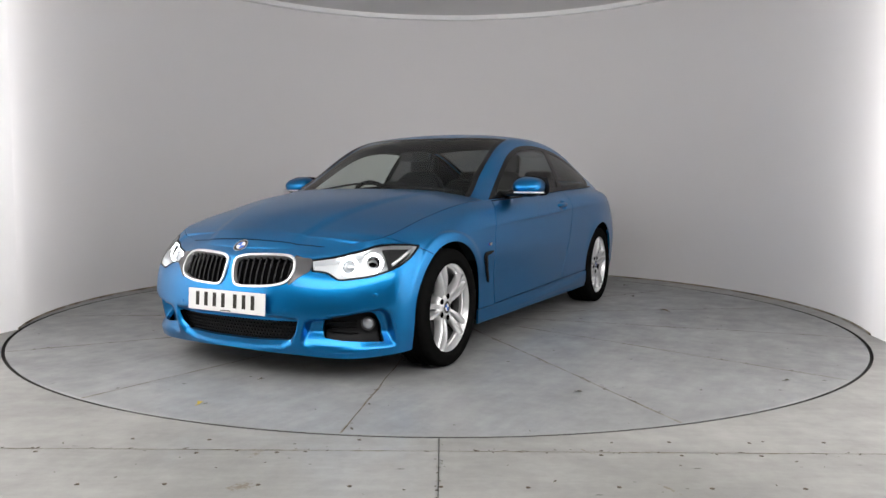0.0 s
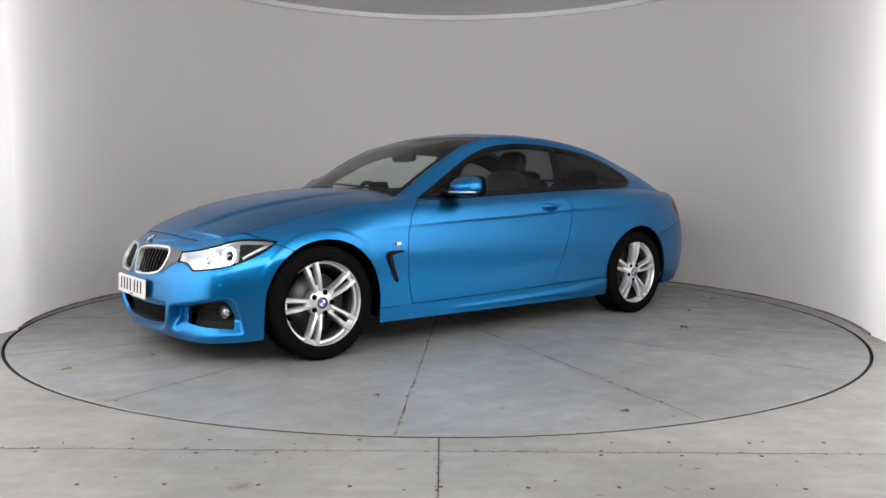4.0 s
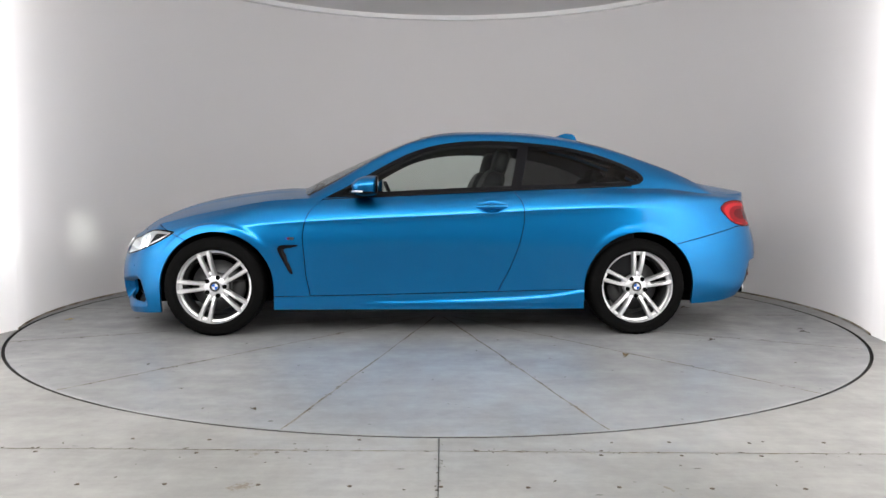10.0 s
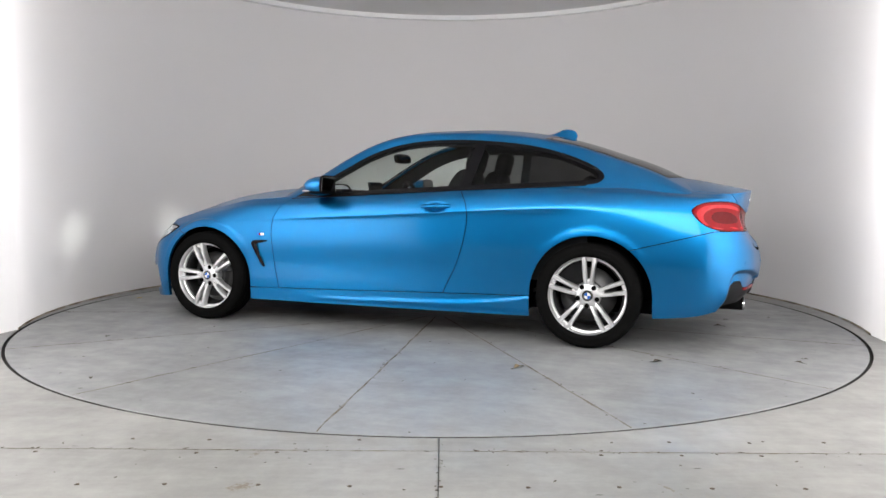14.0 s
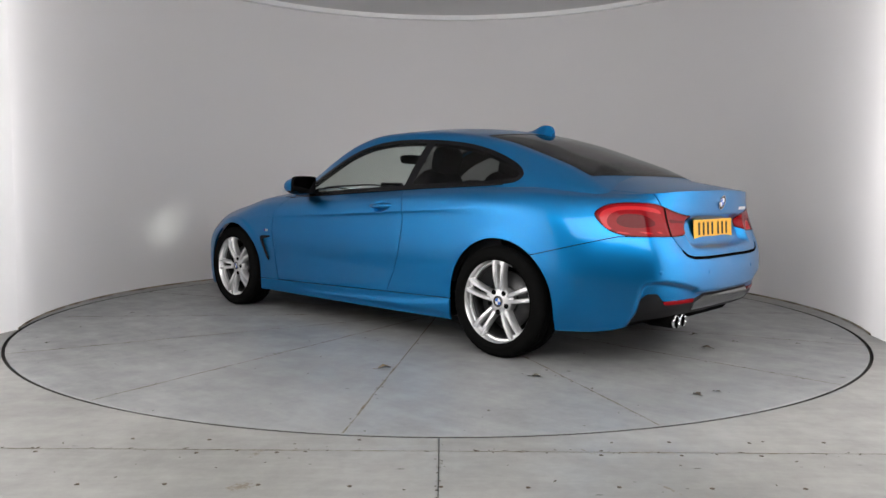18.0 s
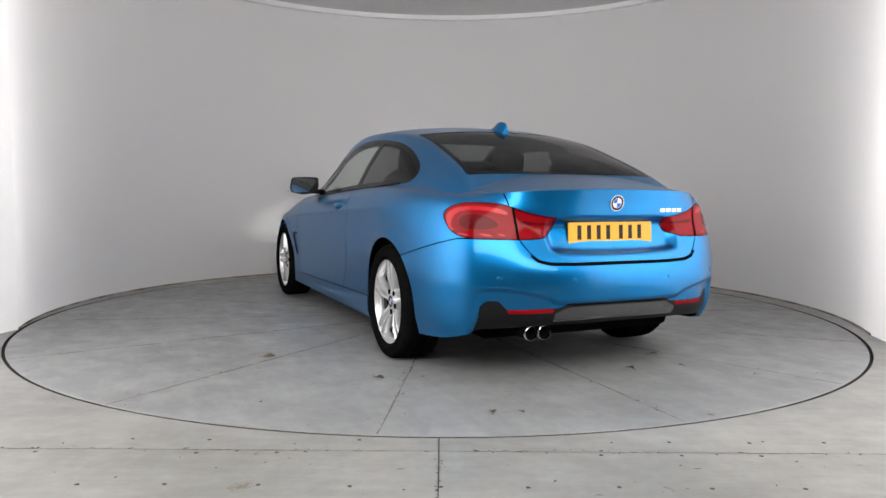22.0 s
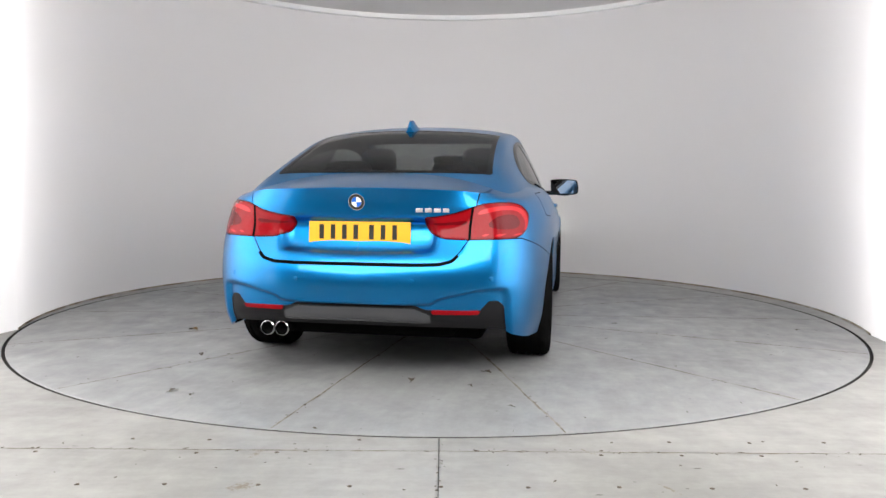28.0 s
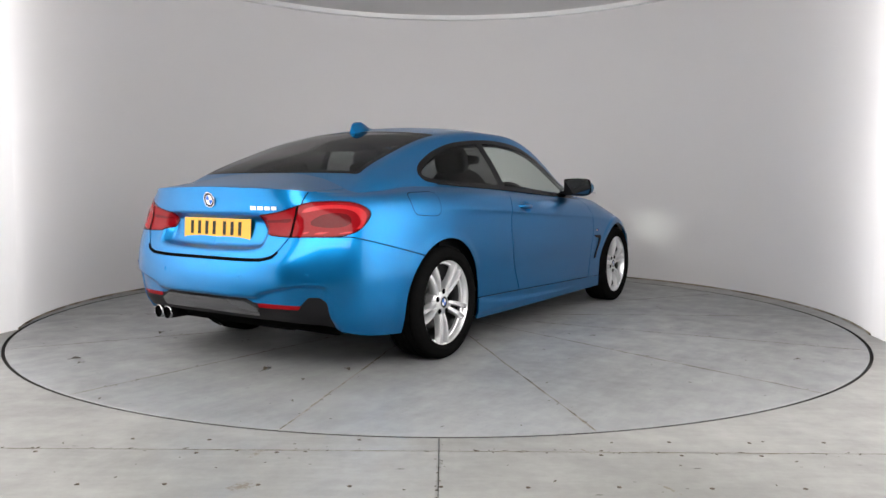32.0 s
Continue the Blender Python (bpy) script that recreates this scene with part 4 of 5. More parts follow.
def make_spoke(r0, r1, half0, half1, w0, w1):
    """One of the two bars of a spoke pair; y is outward negative."""
    bm = bmesh.new()
    rows = []
    for i in range(9):
        u = i / 8
        r = r0 + (r1 - r0) * u
        c = half0 + (half1 - half0) * u ** 0.8
        w = (w0 + (w1 - w0) * u) / 2
        face = -0.002 + 0.020 * (1 - u) ** 1.5 - 0.010 * math.sin(math.pi * min(1, u * 1.05))
        back = face + 0.055 - 0.015 * u
        rows.append([bm.verts.new(v) for v in ((r, back, c - w * 0.9), (r, face + 0.010, c - w), (r, face, c - w * 0.62), (r, face, c + w * 0.62), (r, face + 0.010, c + w), (r, back, c + w * 0.9))])
    for a, b in zip(rows, rows[1:]):
        for j in range(6):
            bm.faces.new((a[j], b[j], b[(j + 1) % 6], a[(j + 1) % 6]))
    bm.faces.new(rows[0])
    bm.faces.new(rows[-1][::-1])
    bmesh.ops.recalc_face_normals(bm, faces=bm.faces)
    return bm


def make_tyre(width):
    """Tyre with four rounded grooves, notched shoulders and a lettered-looking rib on the wall."""
    w = width / 2
    half = [(0.243, 0.84), (0.252, 0.94), (0.264, 0.99), (0.275, 1.0), (0.277, 0.992), (0.283, 0.998), (0.300, 0.97), (0.312, 0.92), (0.3195, 0.85)]
    prof = [(r, -w * s) for r, s in half]
    ts = [(-.74, 0), (-.60, 0), (-.595, 1), (-.50, 1), (-.495, 0), (-.20, 0), (-.195, 1), (-.09, 1), (-.085, 0)]
    tread = ts + [(-y, g) for y, g in ts[::-1]]
    prof += [(0.327 - 0.007 * g - 0.004 * abs(y) ** 3, w * y) for y, g in tread]
    prof += [(r, w * s) for r, s in half[::-1]]
    n, k = 168, len(prof)
    verts, faces = [], []
    for i in range(n):
        a = 2 * math.pi * i / n
        for r, y in prof:
            if i % 4 == 0 and 0.62 * w < abs(y) < 0.96 * w and r > 0.305:
                r -= 0.0045
            if i % 4 == 2 and 0.22 * w < abs(y) < 0.48 * w:
                r -= 0.004
            verts.append((r * math.cos(a), y, r * math.sin(a)))
    for i in range(n):
        j = (i + 1) % n
        for q in range(k - 1):
            faces.append((i * k + q, j * k + q, j * k + q + 1, i * k + q + 1))
    return verts, faces


def make_wheel(parent, x, side, width, face_y, spin):
    """Alloy wheel with five double spokes; side -1 or 1; spin turns the spokes."""
    lip = [(0.2535, -0.004), (0.2555, 0.004), (0.248, 0.012), (0.246, 0.045), (0.222, 0.045), (0.2235, 0.030), (0.2345, 0.026), (0.2375, 0.004), (0.246, -0.007)]
    barrel = [(0.246, 0.046), (0.215, 0.07), (0.212, 0.15), (0.236, 0.185), (0.240, 0.20), (0.232, 0.196), (0.205, 0.155), (0.207, 0.072), (0.2215, 0.046)]
    m = Matrix.Translation((x, side * face_y, TYRE_R)) @ (Matrix.Rotation(math.pi, 4, "Z") if side > 0 else Matrix.Identity(4))
    wheel = part("wheel", moved(lathe(lip, 72, "y", closed=True), m), M_ALLOY, parent, "silver alloy wheel with five double spokes")
    sharp(wheel, 38)
    part("barrel", moved(lathe(barrel, 60, "y", closed=True), m), M_BARREL, wheel, "dark inner barrel of the wheel")
    sharp(part("hub_face", moved(lathe([(0.0, 0.018), (0.030, 0.018), (0.036, 0.012), (0.068, 0.015), (0.080, 0.026), (0.084, 0.05), (0.078, 0.085), (0.0, 0.085)], 48, "y"), m), M_ALLOY, wheel), 38)
    for k in range(5):
        rot = m @ Matrix.Rotation(-radians(spin + 72 * k), 4, "Y")
        for s in (-1, 1):
            sharp(part("spoke", moved(make_spoke(0.056, 0.243, s * 0.0140, s * 0.0335, 0.023, 0.031), rot), M_ALLOY, wheel), 38)
        part("spoke_web", moved(box_bm(0.030, 0.024, 0.050, pose(0.229, 0.030, 0), 0.008), rot), M_ALLOY, wheel)
        part("spoke_root", moved(box_bm(0.050, 0.028, 0.042, pose(0.080, 0.036, 0), 0.008), rot), M_ALLOY, wheel)
    V, F = make_tyre(width)
    V = [m @ Vector((v[0], v[1] + width / 2 - 0.030, v[2])) for v in V]
    sharp(ob_mesh("tyre", V, F, M_RUBBER, wheel, "black tyre with grooved tread"), 40)
    cap = m @ Matrix.Translation((0, 0.013, 0)) @ Matrix.Rotation(radians(90), 4, "X")
    roundel(cap, 0.034, wheel)
    for k in range(5):
        a = radians(spin + 36 + 72 * k)
        # bolt holes: their dark insides are painted as black discs on the hub
        part("bolt_hole_shade", moved(disc_bm(0.0155, 0.004, 18, 0.001), m @ Matrix.Translation((0.0625 * math.cos(a), 0.0135, 0.0625 * math.sin(a))) @ Matrix.Rotation(radians(90), 4, "X")), M_UNDER, wheel, "flat black disc painting the shade in a wheel bolt hole")
    part("brake_disc", moved(lathe([(0.07, 0.085), (0.09, 0.105), (0.168, 0.105), (0.168, 0.13), (0.07, 0.13)], 56, "y"), m), M_BRAKE, wheel)
    part("hub", moved(lathe([(0.0, 0.088), (0.085, 0.092), (0.085, 0.18), (0.0, 0.18)], 32, "y"), m), M_CALIPER, wheel)
    a0 = -20 if x < 0 else 200
    part("brake_caliper", moved(arc_strip(0.105, 0.182, -0.135, -0.088, a0 - 32, a0 + 32, 10), m @ Matrix.Rotation(radians(90), 4, "X")), M_CALIPER, wheel)
    return wheel


def make_well(parent, cx, cz, r, side):
    """Dark liner over a wheel."""
    bm = bmesh.new()
    rows = []
    ang = [-6 + 192 * i / 28 for i in range(29)]
    for a in ang:
        c, s = math.cos(radians(a)), math.sin(radians(a))
        rows.append([bm.verts.new((cx + r * c, side * y, cz + r * s)) for y in (0.83, 0.58)] + [bm.verts.new((cx + 0.05 * c, side * 0.58, cz + 0.05 * s))])
    for a, b in zip(rows, rows[1:]):
        for j in range(2):
            bm.faces.new((a[j], b[j], b[j + 1], a[j + 1]))
    part("wheel_arch_liner", bm, M_UNDER, parent, "black plastic wheel arch liner")


def number_plate(parent, m, mat, label):
    p = part("number_plate", moved(box_bm(0.52, 0.111, 0.004, None, 0.0015), m), mat, parent, label, smooth=False)
    x = -0.217
    for i in range(7):
        part("plate_bar", moved(box_bm(0.024, 0.072, 0.0012, pose(x + 0.023, 0.004, 0.0025)), m), M_INK, p, smooth=False)
        x += 0.046 + (0.034 if i == 3 else 0.0128)
    part("plate_bar", moved(box_bm(0.07, 0.005, 0.001, pose(0, -0.048, 0.0024)), m), M_INK, p, smooth=False)
    return p


def superblob(rx, ry, rz, e1, e2, n=32, k=20):
    """A rounded block: a super-ellipsoid."""
    verts, faces = [], []
    sg = lambda v, e: math.copysign(abs(v) ** e, v)
    for i in range(k + 1):
        a = -math.pi / 2 + math.pi * i / k
        for j in range(n):
            b = 2 * math.pi * j / n
            verts.append((rx * sg(math.cos(a), e1) * sg(math.cos(b), e2), ry * sg(math.cos(a), e1) * sg(math.sin(b), e2), rz * sg(math.sin(a), e1)))
    for i in range(k):
        for j in range(n):
            faces.append((i * n + j, i * n + (j + 1) % n, (i + 1) * n + (j + 1) % n, (i + 1) * n + j))
    bm = bmesh.new()
    vs = [bm.verts.new(v) for v in verts]
    for f in faces:
        bm.faces.new([vs[q] for q in f])
    bmesh.ops.remove_doubles(bm, verts=bm.verts, dist=1e-5)
    bmesh.ops.recalc_face_normals(bm, faces=bm.faces)
    return bm


def make_mirror(parent, side):
    """Door mirror: painted cap over a black foot, silver strip, glass to the rear."""
    def shape(bm):
        for v in bm.verts:
            u = (v.co.y / 0.115 + 1) / 2            # 0 at the outer end, 1 at the door
            k = 0.78 + 0.22 * u
            v.co.z = v.co.z * k if v.co.z > 0 else v.co.z
            v.co.x += 0.035 * max(0, v.co.z / 0.07)
            v.co.x = min(v.co.x, 0.062)
        return bm
    m = Matrix.Translation((-0.411, side * 0.945, 1.0)) @ Matrix.Diagonal((1, -side, 1, 1))
    cap = shape(superblob(0.098, 0.100, 0.070, 0.85, 0.66))
    low = cap.copy()
    bmesh.ops.bisect_plane(cap, geom=cap.verts[:] + cap.edges[:] + cap.faces[:], plane_co=(0, 0, -0.040), plane_no=(0.0, 0, 1), clear_inner=True)
    bmesh.ops.bisect_plane(low, geom=low.verts[:] + low.edges[:] + low.faces[:], plane_co=(0, 0, -0.0405), plane_no=(0.0, 0, 1), clear_outer=True)
    for v in low.verts:
        v.co.x, v.co.y = v.co.x * 0.985, v.co.y * 0.985
    flip = side > 0
    c = part("door_mirror", moved(cap, m), M_PAINT, parent, "blue door mirror with black foot", flip=flip)
    part("mirror_base", moved(low, m), M_BLACK, c, "gloss black lower shell", flip=flip)
    part("indicator_strip", tube([m @ Vector((-0.094 * math.cos(radians(q)) ** 0.62 if math.cos(radians(q)) > 0 else 0, -0.115 * math.copysign(abs(math.sin(radians(q))) ** 0.62, math.sin(radians(q))) , -0.040)) + Vector((0.03 * 0, 0, 0)) for q in range(-35, 86, 8)], 0.006, 8), M_SATIN, c, "silver strip")
    g = moved(slab(loop([(-0.10, -0.045), (-0.105, 0.03), (-0.07, 0.056), (0.08, 0.056), (0.098, 0.03), (0.085, -0.045), (0, -0.05)], 5), 0.002), m @ Matrix.Translation((0.066, 0, 0)) @ Matrix.Rotation(radians(4), 4, "Z") @ Matrix.Rotation(radians(93), 4, "Y") @ Matrix.Rotation(radians(90), 4, "Z"))
    part("mirror_surround", moved(slab(loop([(-0.108, -0.052), (-0.112, 0.035), (-0.075, 0.063), (0.085, 0.063), (0.105, 0.035), (0.09, -0.052), (0, -0.056)], 5), 0.003), m @ Matrix.Translation((0.0605, 0, 0)) @ Matrix.Rotation(radians(90), 4, "Y") @ Matrix.Rotation(radians(90), 4, "Z")), M_BLACK, c, smooth=False)
    part("mirror_glass", g, M_MIRROR, c, "mirror glass", smooth=False)
    stalk = box_bm(0.13, 0.15, 0.035, pose(-0.44, side * 0.858, 0.954, 0, 0, 0), 0.014, 3)
    part("mirror_stalk", stalk, M_BLACK, c, smooth=True)
    return c


def cut_at(view_f, mat, name, parent, mirror, lift, label="", extra=(), lip=0.0):
    """The same patch of the flank, set in or out."""
    return panel(name, RING, [view_f, *extra], mat, parent, label, mirror=mirror, lift=lift, lip=lip)


def build_fittings(car):
    bodyside = [NOT(lamp_f), NOT(kidney), NOT(low_in), NOT(side_in), NOT(grow(ARCH_F, 0.012)), NOT(grow(ARCH_R, 0.012))]
    for mi in (False, True):
        S = 1 if mi else -1
        flipv = (lambda v: mir(v)) if mi else (lambda v: Vector(v))
        # black sheet close behind the panels, so that their seams look shaded
        panel("gap_shade_shell", RING, bodyside, M_UNDER, car, "black shell added behind the panels to darken their gaps", mirror=mi, lift=-0.007, lip=0)
        # wheels
        make_wheel(car, AXLE_F, S, 0.222, 0.872, 180 if not mi else 20)
        make_wheel(car, AXLE_R, S, 0.245, 0.886, 88 if not mi else 52)
        make_well(car, -1.397, 0.322, 0.388, S)
        make_well(car, 1.424, 0.324, 0.395, S)

        # kidney grille
        fr = panel("grille_frame", RING, [kidney, NOT(grow(kidney, -0.010))], M_SATIN, car, "chrome kidney grille frame", mirror=mi, lift=0.010, lip=0.03)
        cut_at(kidney, M_UNDER, "grille_back", fr, mi, -0.06)
        for i in range(9):
            y = 0.056 + i * 0.0355
            top = np.interp(y, [.03, .12, .275, .345, .372], [.615, .636, .639, .625, .59]) - 0.008
            bot = np.interp(y, [.03, .06, .145, .25, .335, .369], [.52, .483, .481, .487, .505, .54]) + 0.008
            pts = []
            for q in range(7):
                z = bot + (top - bot) * q / 6
                p, n = on_body(view_front, y, z, -0.012)
                pts.append(flipv((p.x, -y, z)))
            bm = bmesh.new()
            rows = []
            for p in pts:
                rows.append([bm.verts.new(p + Vector(o)) for o in ((0, -0.0050, 0), (0, 0.0050, 0), (0.016, 0.0035, 0), (0.016, -0.0035, 0))])
            for a, b in zip(rows, rows[1:]):
                for j in range(4):
                    bm.faces.new((a[j], b[j], b[(j + 1) % 4], a[(j + 1) % 4]))
            bmesh.ops.recalc_face_normals(bm, faces=bm.faces)
            part("grille_slat", bm, M_BLACK, fr, smooth=False)
        link = FRONT(sdf(loop([(.345, .634), (.395, .628), (.436, .620), (.448, .570), (.415, .545), (.385, .520), (.355, .500), (.36, .56)], 4)))
        panel("grille_wing", RING, [link, NOT(grow(kidney, 0.001))], M_FOG, car, "satin grey link between grille and headlamp", mirror=mi, lift=0.003)

        # headlamp: dark tub, two ringed projectors, lit rings
        beam_p = on_body(view_nose, .567, .626, -0.052)[0]
        beam_hole = NOSE(lambda q: np.hypot((q[:, 0] - .567) * 1.1, q[:, 1] - .626) - 0.015)
        tub = panel("headlamp_tub", RING, [lamp_f, NOT(beam_hole)], M_LAMP_TUB, car, "silver headlamp housing", mirror=mi, lift=-0.055, lip=0)
        panel("headlamp_rim", RING, [lamp_f, NOT(grow(lamp_f, -0.006))], M_BLACK, tub, mirror=mi, lift=0.0005, lip=0.004)
        panel("headlamp_wall", RING, [grow(lamp_f, -0.002), NOT(grow(lamp_f, -0.005))], M_LAMP_TUB, tub, mirror=mi, lift=-0.004, lip=0.05)
        for a, z, r in ((.484, .608, .050), (.567, .626, .052)):
            p, n = on_body(view_nose, a, z, -0.042)
            n = (n * 0.45 + Vector((-1, -0.12, 0)) * 0.55).normalized()
            p, n = flipv(p), flipv(n)
            m = facing(p, n)
            sharp(part("projector_bezel", moved(annulus(r * 0.68, r * 1.10, -0.02, 0.004), m), M_LAMP_TUB, tub))
            part("lit_ring", moved(annulus(r * 0.74, r * 0.98, 0.0, 0.006), m), M_RING, tub, "glowing white ring")
            if a < 0.52:
                part("projector_lens", moved(superblob(r * 0.7, r * 0.7, r * 0.42, 1, 1, 24, 12), m @ Matrix.Translation((0, 0, -0.010))), M_PROJ, tub, "glass projector lens")
        # dipped beam: a bright spot deep in a short black tube
        m = facing(flipv(beam_p), Vector((-1, 0, 0.01)))
        part("beam_shroud", moved(merge(lathe([(0.030, 0.004), (0.030, -0.055), (0.006, -0.055)], 24, "z"), lathe([(0.007, -0.055), (0.007, -0.086)], 16, "z")), m), M_UNDER, tub)
        part("beam_source", moved(lathe([(0.0, -0.085), (0.006, -0.085)], 20, "z"), m), M_BEAM, tub, "lit dipped-beam source")
        blade = [flipv(on_body(view_nose, a, z, -0.02)[0]) for a, z in ((.625, .605), (.66, .632), (.69, .655), (.72, .676))]
        part("side_blade", tube(blade, 0.008, 8), M_SATIN, tub, "silver blade in the headlamp")

        shade = NOSE(lambda q: np.max([0.608 - q[:, 0], q[:, 0] - 0.712, 0.578 + (q[:, 0] - 0.625) * 0.75 - q[:, 1]], axis=0))
        panel("lamp_shade", RING, [grow(lamp_f, -0.008), shade], M_PLASTIC, tub, "black outer part of the headlamp", mirror=mi, lift=-0.030, lip=0)

        # lower front: side intake with fog lamp, strakes
        sk = cut_at(side_in, M_PLASTIC, "side_intake", car, mi, -0.055, "black plastic side intake")
        p, n = on_body(view_nose, .558, .292, -0.040)
        n = (n * 0.35 + Vector((-1, -0.1, 0)) * 0.65).normalized()
        m = facing(flipv(p), flipv(n))
        sharp(part("fog_lamp", moved(lathe([(0.0, 0.0), (0.027, 0.0), (0.031, 0.012), (0.036, 0.012), (0.036, -0.03)], 32, "z"), m), M_FOG, sk, "round fog lamp"))
        part("fog_lens", moved(superblob(0.029, 0.029, 0.012, 1, 1, 24, 10), m @ Matrix.Translation((0, 0, 0.006))), M_PROJ, sk)
        for i in range(3):
            q = [flipv(on_body(view_nose, a, .245 + .028 * i, -0.048)[0]) for a in (.41, .44, .48, .515)]
            part("intake_bar", tube(q, 0.004, 6), M_PLASTIC, sk)

        # gill behind the front wheel
        gill = [(-.98, .597), (-.93, .607), (-.855, .607), (-.86, .594), (-.935, .582), (-.948, .568), (-.925, .50), (-.885, .425), (-.893, .413), (-.905, .413), (-.945, .49), (-.978, .56)]
        gf = XZ(sdf(loop(gill, 3)))
        g = panel("side_gill", RING, [gf, lambda p: p[:, 0]], M_BLACK, car, "black side gill behind the front wheel", mirror=mi, lift=0.006, lip=0.01)
        gi = XZ(sdf(loop([(-.955, .583), (-.94, .575), (-.915, .50), (-.89, .44), (-.905, .43), (-.935, .50), (-.957, .555)], 3)))
        panel("gill_insert", RING, [gi], M_PLASTIC, g, mirror=mi, lift=0.0085, lip=0)
        p, n = on_body(view_side, -.905, .647, 0.0)
        for i, mt in enumerate((M_BADGE_BLUE, M_RED, M_CHROME)):
            part("wing_badge", moved(box_bm(0.012 if i < 2 else 0.030, 0.016, 0.003), facing(flipv(p), flipv(n)) @ Matrix.Translation(((-0.022 + 0.013 * i + (0.009 if i == 2 else 0)) * (1 if not mi else -1), 0, 0.0015))), mt, car, "small tricolour wing badge", smooth=False)

        # door handle
        p, n = on_body(view_side, .41, .86, 0.0)
        hp = [(.292, .860, .002), (.315, .862, .018), (.36, .864, .030), (.41, .866, .034), (.46, .867, .031), (.505, .867, .022), (.528, .866, .006)]
        pts = [flipv((x * SIDE, p.y - d + 0.014, z)) for x, z, d in hp]
        part("door_handle", tube(pts, lambda u: 0.008 + 0.009 * math.sin(math.pi * min(1, max(0, 0.08 + 0.84 * u))), 12, squash=1.0), M_PAINT, car, "painted pull door handle")

        # tail lamp inlays
        lamp = next(o for o in car.children if o.name.startswith("tail_lamp") and (o.data.vertices[0].co.y > 0) == mi)
        glowline = TAIL(sdf(loop([(.565, .845), (.545, .878), (.505, .893), (.45, .895), (.40, .885), (.375, .868), (.375, .855), (.41, .866), (.45, .876), (.50, .874), (.53, .855), (.543, .82), (.535, .785), (.505, .768), (.44, .762), (.375, .762), (.375, .752), (.44, .751), (.51, .756), (.55, .79)], 3)))
        panel("light_bar", RING, [glowline], M_RED_IN, lamp, "brighter red light bar", mirror=mi, lift=0.0015, lip=0)
        low = TAIL(sdf(loop([(.505, .845), (.47, .855), (.43, .845), (.40, .815), (.40, .795), (.44, .783), (.49, .787), (.515, .81)], 4)))
        panel("light_bar", RING, [low], M_RED_DARK, lamp, "smoked red light bar", mirror=mi, lift=0.0015, lip=0)
        mid = TAIL(sdf(loop([(.338, .825), (.30, .818), (.25, .812), (.252, .80), (.30, .803), (.338, .808)], 4)))
        panel("light_bar", RING, [mid], M_RED_DARK, lamp, "smoked red light bar", mirror=mi, lift=0.0015, lip=0)
        panel("lamp_rim", RING, [lamp_r, NOT(grow(lamp_r, -0.006))], M_RED_DARK, lamp, mirror=mi, lift=0.001, lip=0.02)
        gap = TAIL(lambda q: np.abs(q[:, 0] - (0.350 + (q[:, 1] - 0.815) * 0.12)) - 0.0035)
        panel("lamp_gap", RING, [gap, lamp_r], M_UNDER, lamp, "gap between the two halves of the lamp", mirror=mi, lift=0.0022, lip=0)

        # rear bumper reflector
        refl = REAR(sdf(np.array([(.372, .397), (.60, .393), (.612, .396), (.595, .374), (.38, .376)])))
        panel("reflector", RING, [refl], M_RED, car, "red rear reflector", mirror=mi, lift=0.006, lip=0.01)

        # parking sensors
        for view, a, b in ((view_rear, .66, .548), (view_rear, .29, .54), (view_nose, .555, .455), (view_front, .35, .37)):
            p, n = on_body(view, a, b, 0.0)
            part("parking_sensor", moved(disc_bm(0.011, 0.0025, 20, 0.0008), facing(flipv(p), flipv(n))), M_PAINT, car)

        make_mirror(car, S)
        # sill underside and belt seal
        seal = [(x * SIDE, S * (float(gspline(G_BY, np.array([x * SIDE]))[0]) + 0.004), z) for x, z in ((-.70, .903), (-.3, .926), (.1, .950), (.577, .976), (.988, .992), (1.36, 1.010))]
        part("window_seal", tube(seal, 0.006, 8), M_BLACK, car, "black seal under the side windows")

    # diffuser inlay, exhaust
    inlay = REAR(sdf(np.array([(-.5, .406), (.295, .403), (.335, .386), (.37, .372), (.37, .332), (-.5, .345)])))
    for mi in (False, True):
        panel("diffuser_inlay", RING, [inlay], M_GREY_INLAY, car, "glossy dark grey diffuser inlay", mirror=mi, lift=0.008, lip=0.01)
    for y in (-0.478, -0.402):
        m = pose(2.330, y, 0.271) @ pose(0, 0, 0, 0, 90, 0)
        e = part("exhaust_pipe", moved(lathe([(0.0315, -0.02), (0.0320, -0.006), (0.034, 0.0), (0.0365, -0.002), (0.0375, -0.007), (0.0372, -0.012)], 40, "z"), m), M_CHROME, car, "round chrome exhaust tip")
        sharp(e)
        part("pipe_bore", moved(lathe([(0.0, -0.05), (0.0316, -0.05), (0.0316, -0.016), (0.0366, -0.012), (0.0366, -0.16)], 32, "z"), m), M_UNDER, e, "black pipe behind the tip")

    # plates and badges
    p, n = on_body(view_front, 0.0, 0.398, 0.0)
    number_plate(car, facing((p.x - 0.006, 0, 0.398), (-1, 0, 0.05)), M_WHITE_PLATE, "white front number plate with dark characters")
    part("plate_holder", moved(box_bm(0.46, 0.095, 0.03, None, 0.004), facing((p.x + 0.012, 0, 0.398), (-1, 0, 0.05))), M_PLASTIC, car, smooth=False)
    p, n = on_body(view_rear, 0.0, 0.76, 0.0)
    number_plate(car, facing((p.x + 0.010, 0, 0.760), (1, 0, 0.06)), M_YELLOW_PLATE, "yellow rear number plate with dark characters")
    p, n = on_body(view_rear, 0.0, 0.914, 0.001)
    roundel(facing(p, n), 0.041, car)
    c = float(spline(HX, HZ, -2.085))
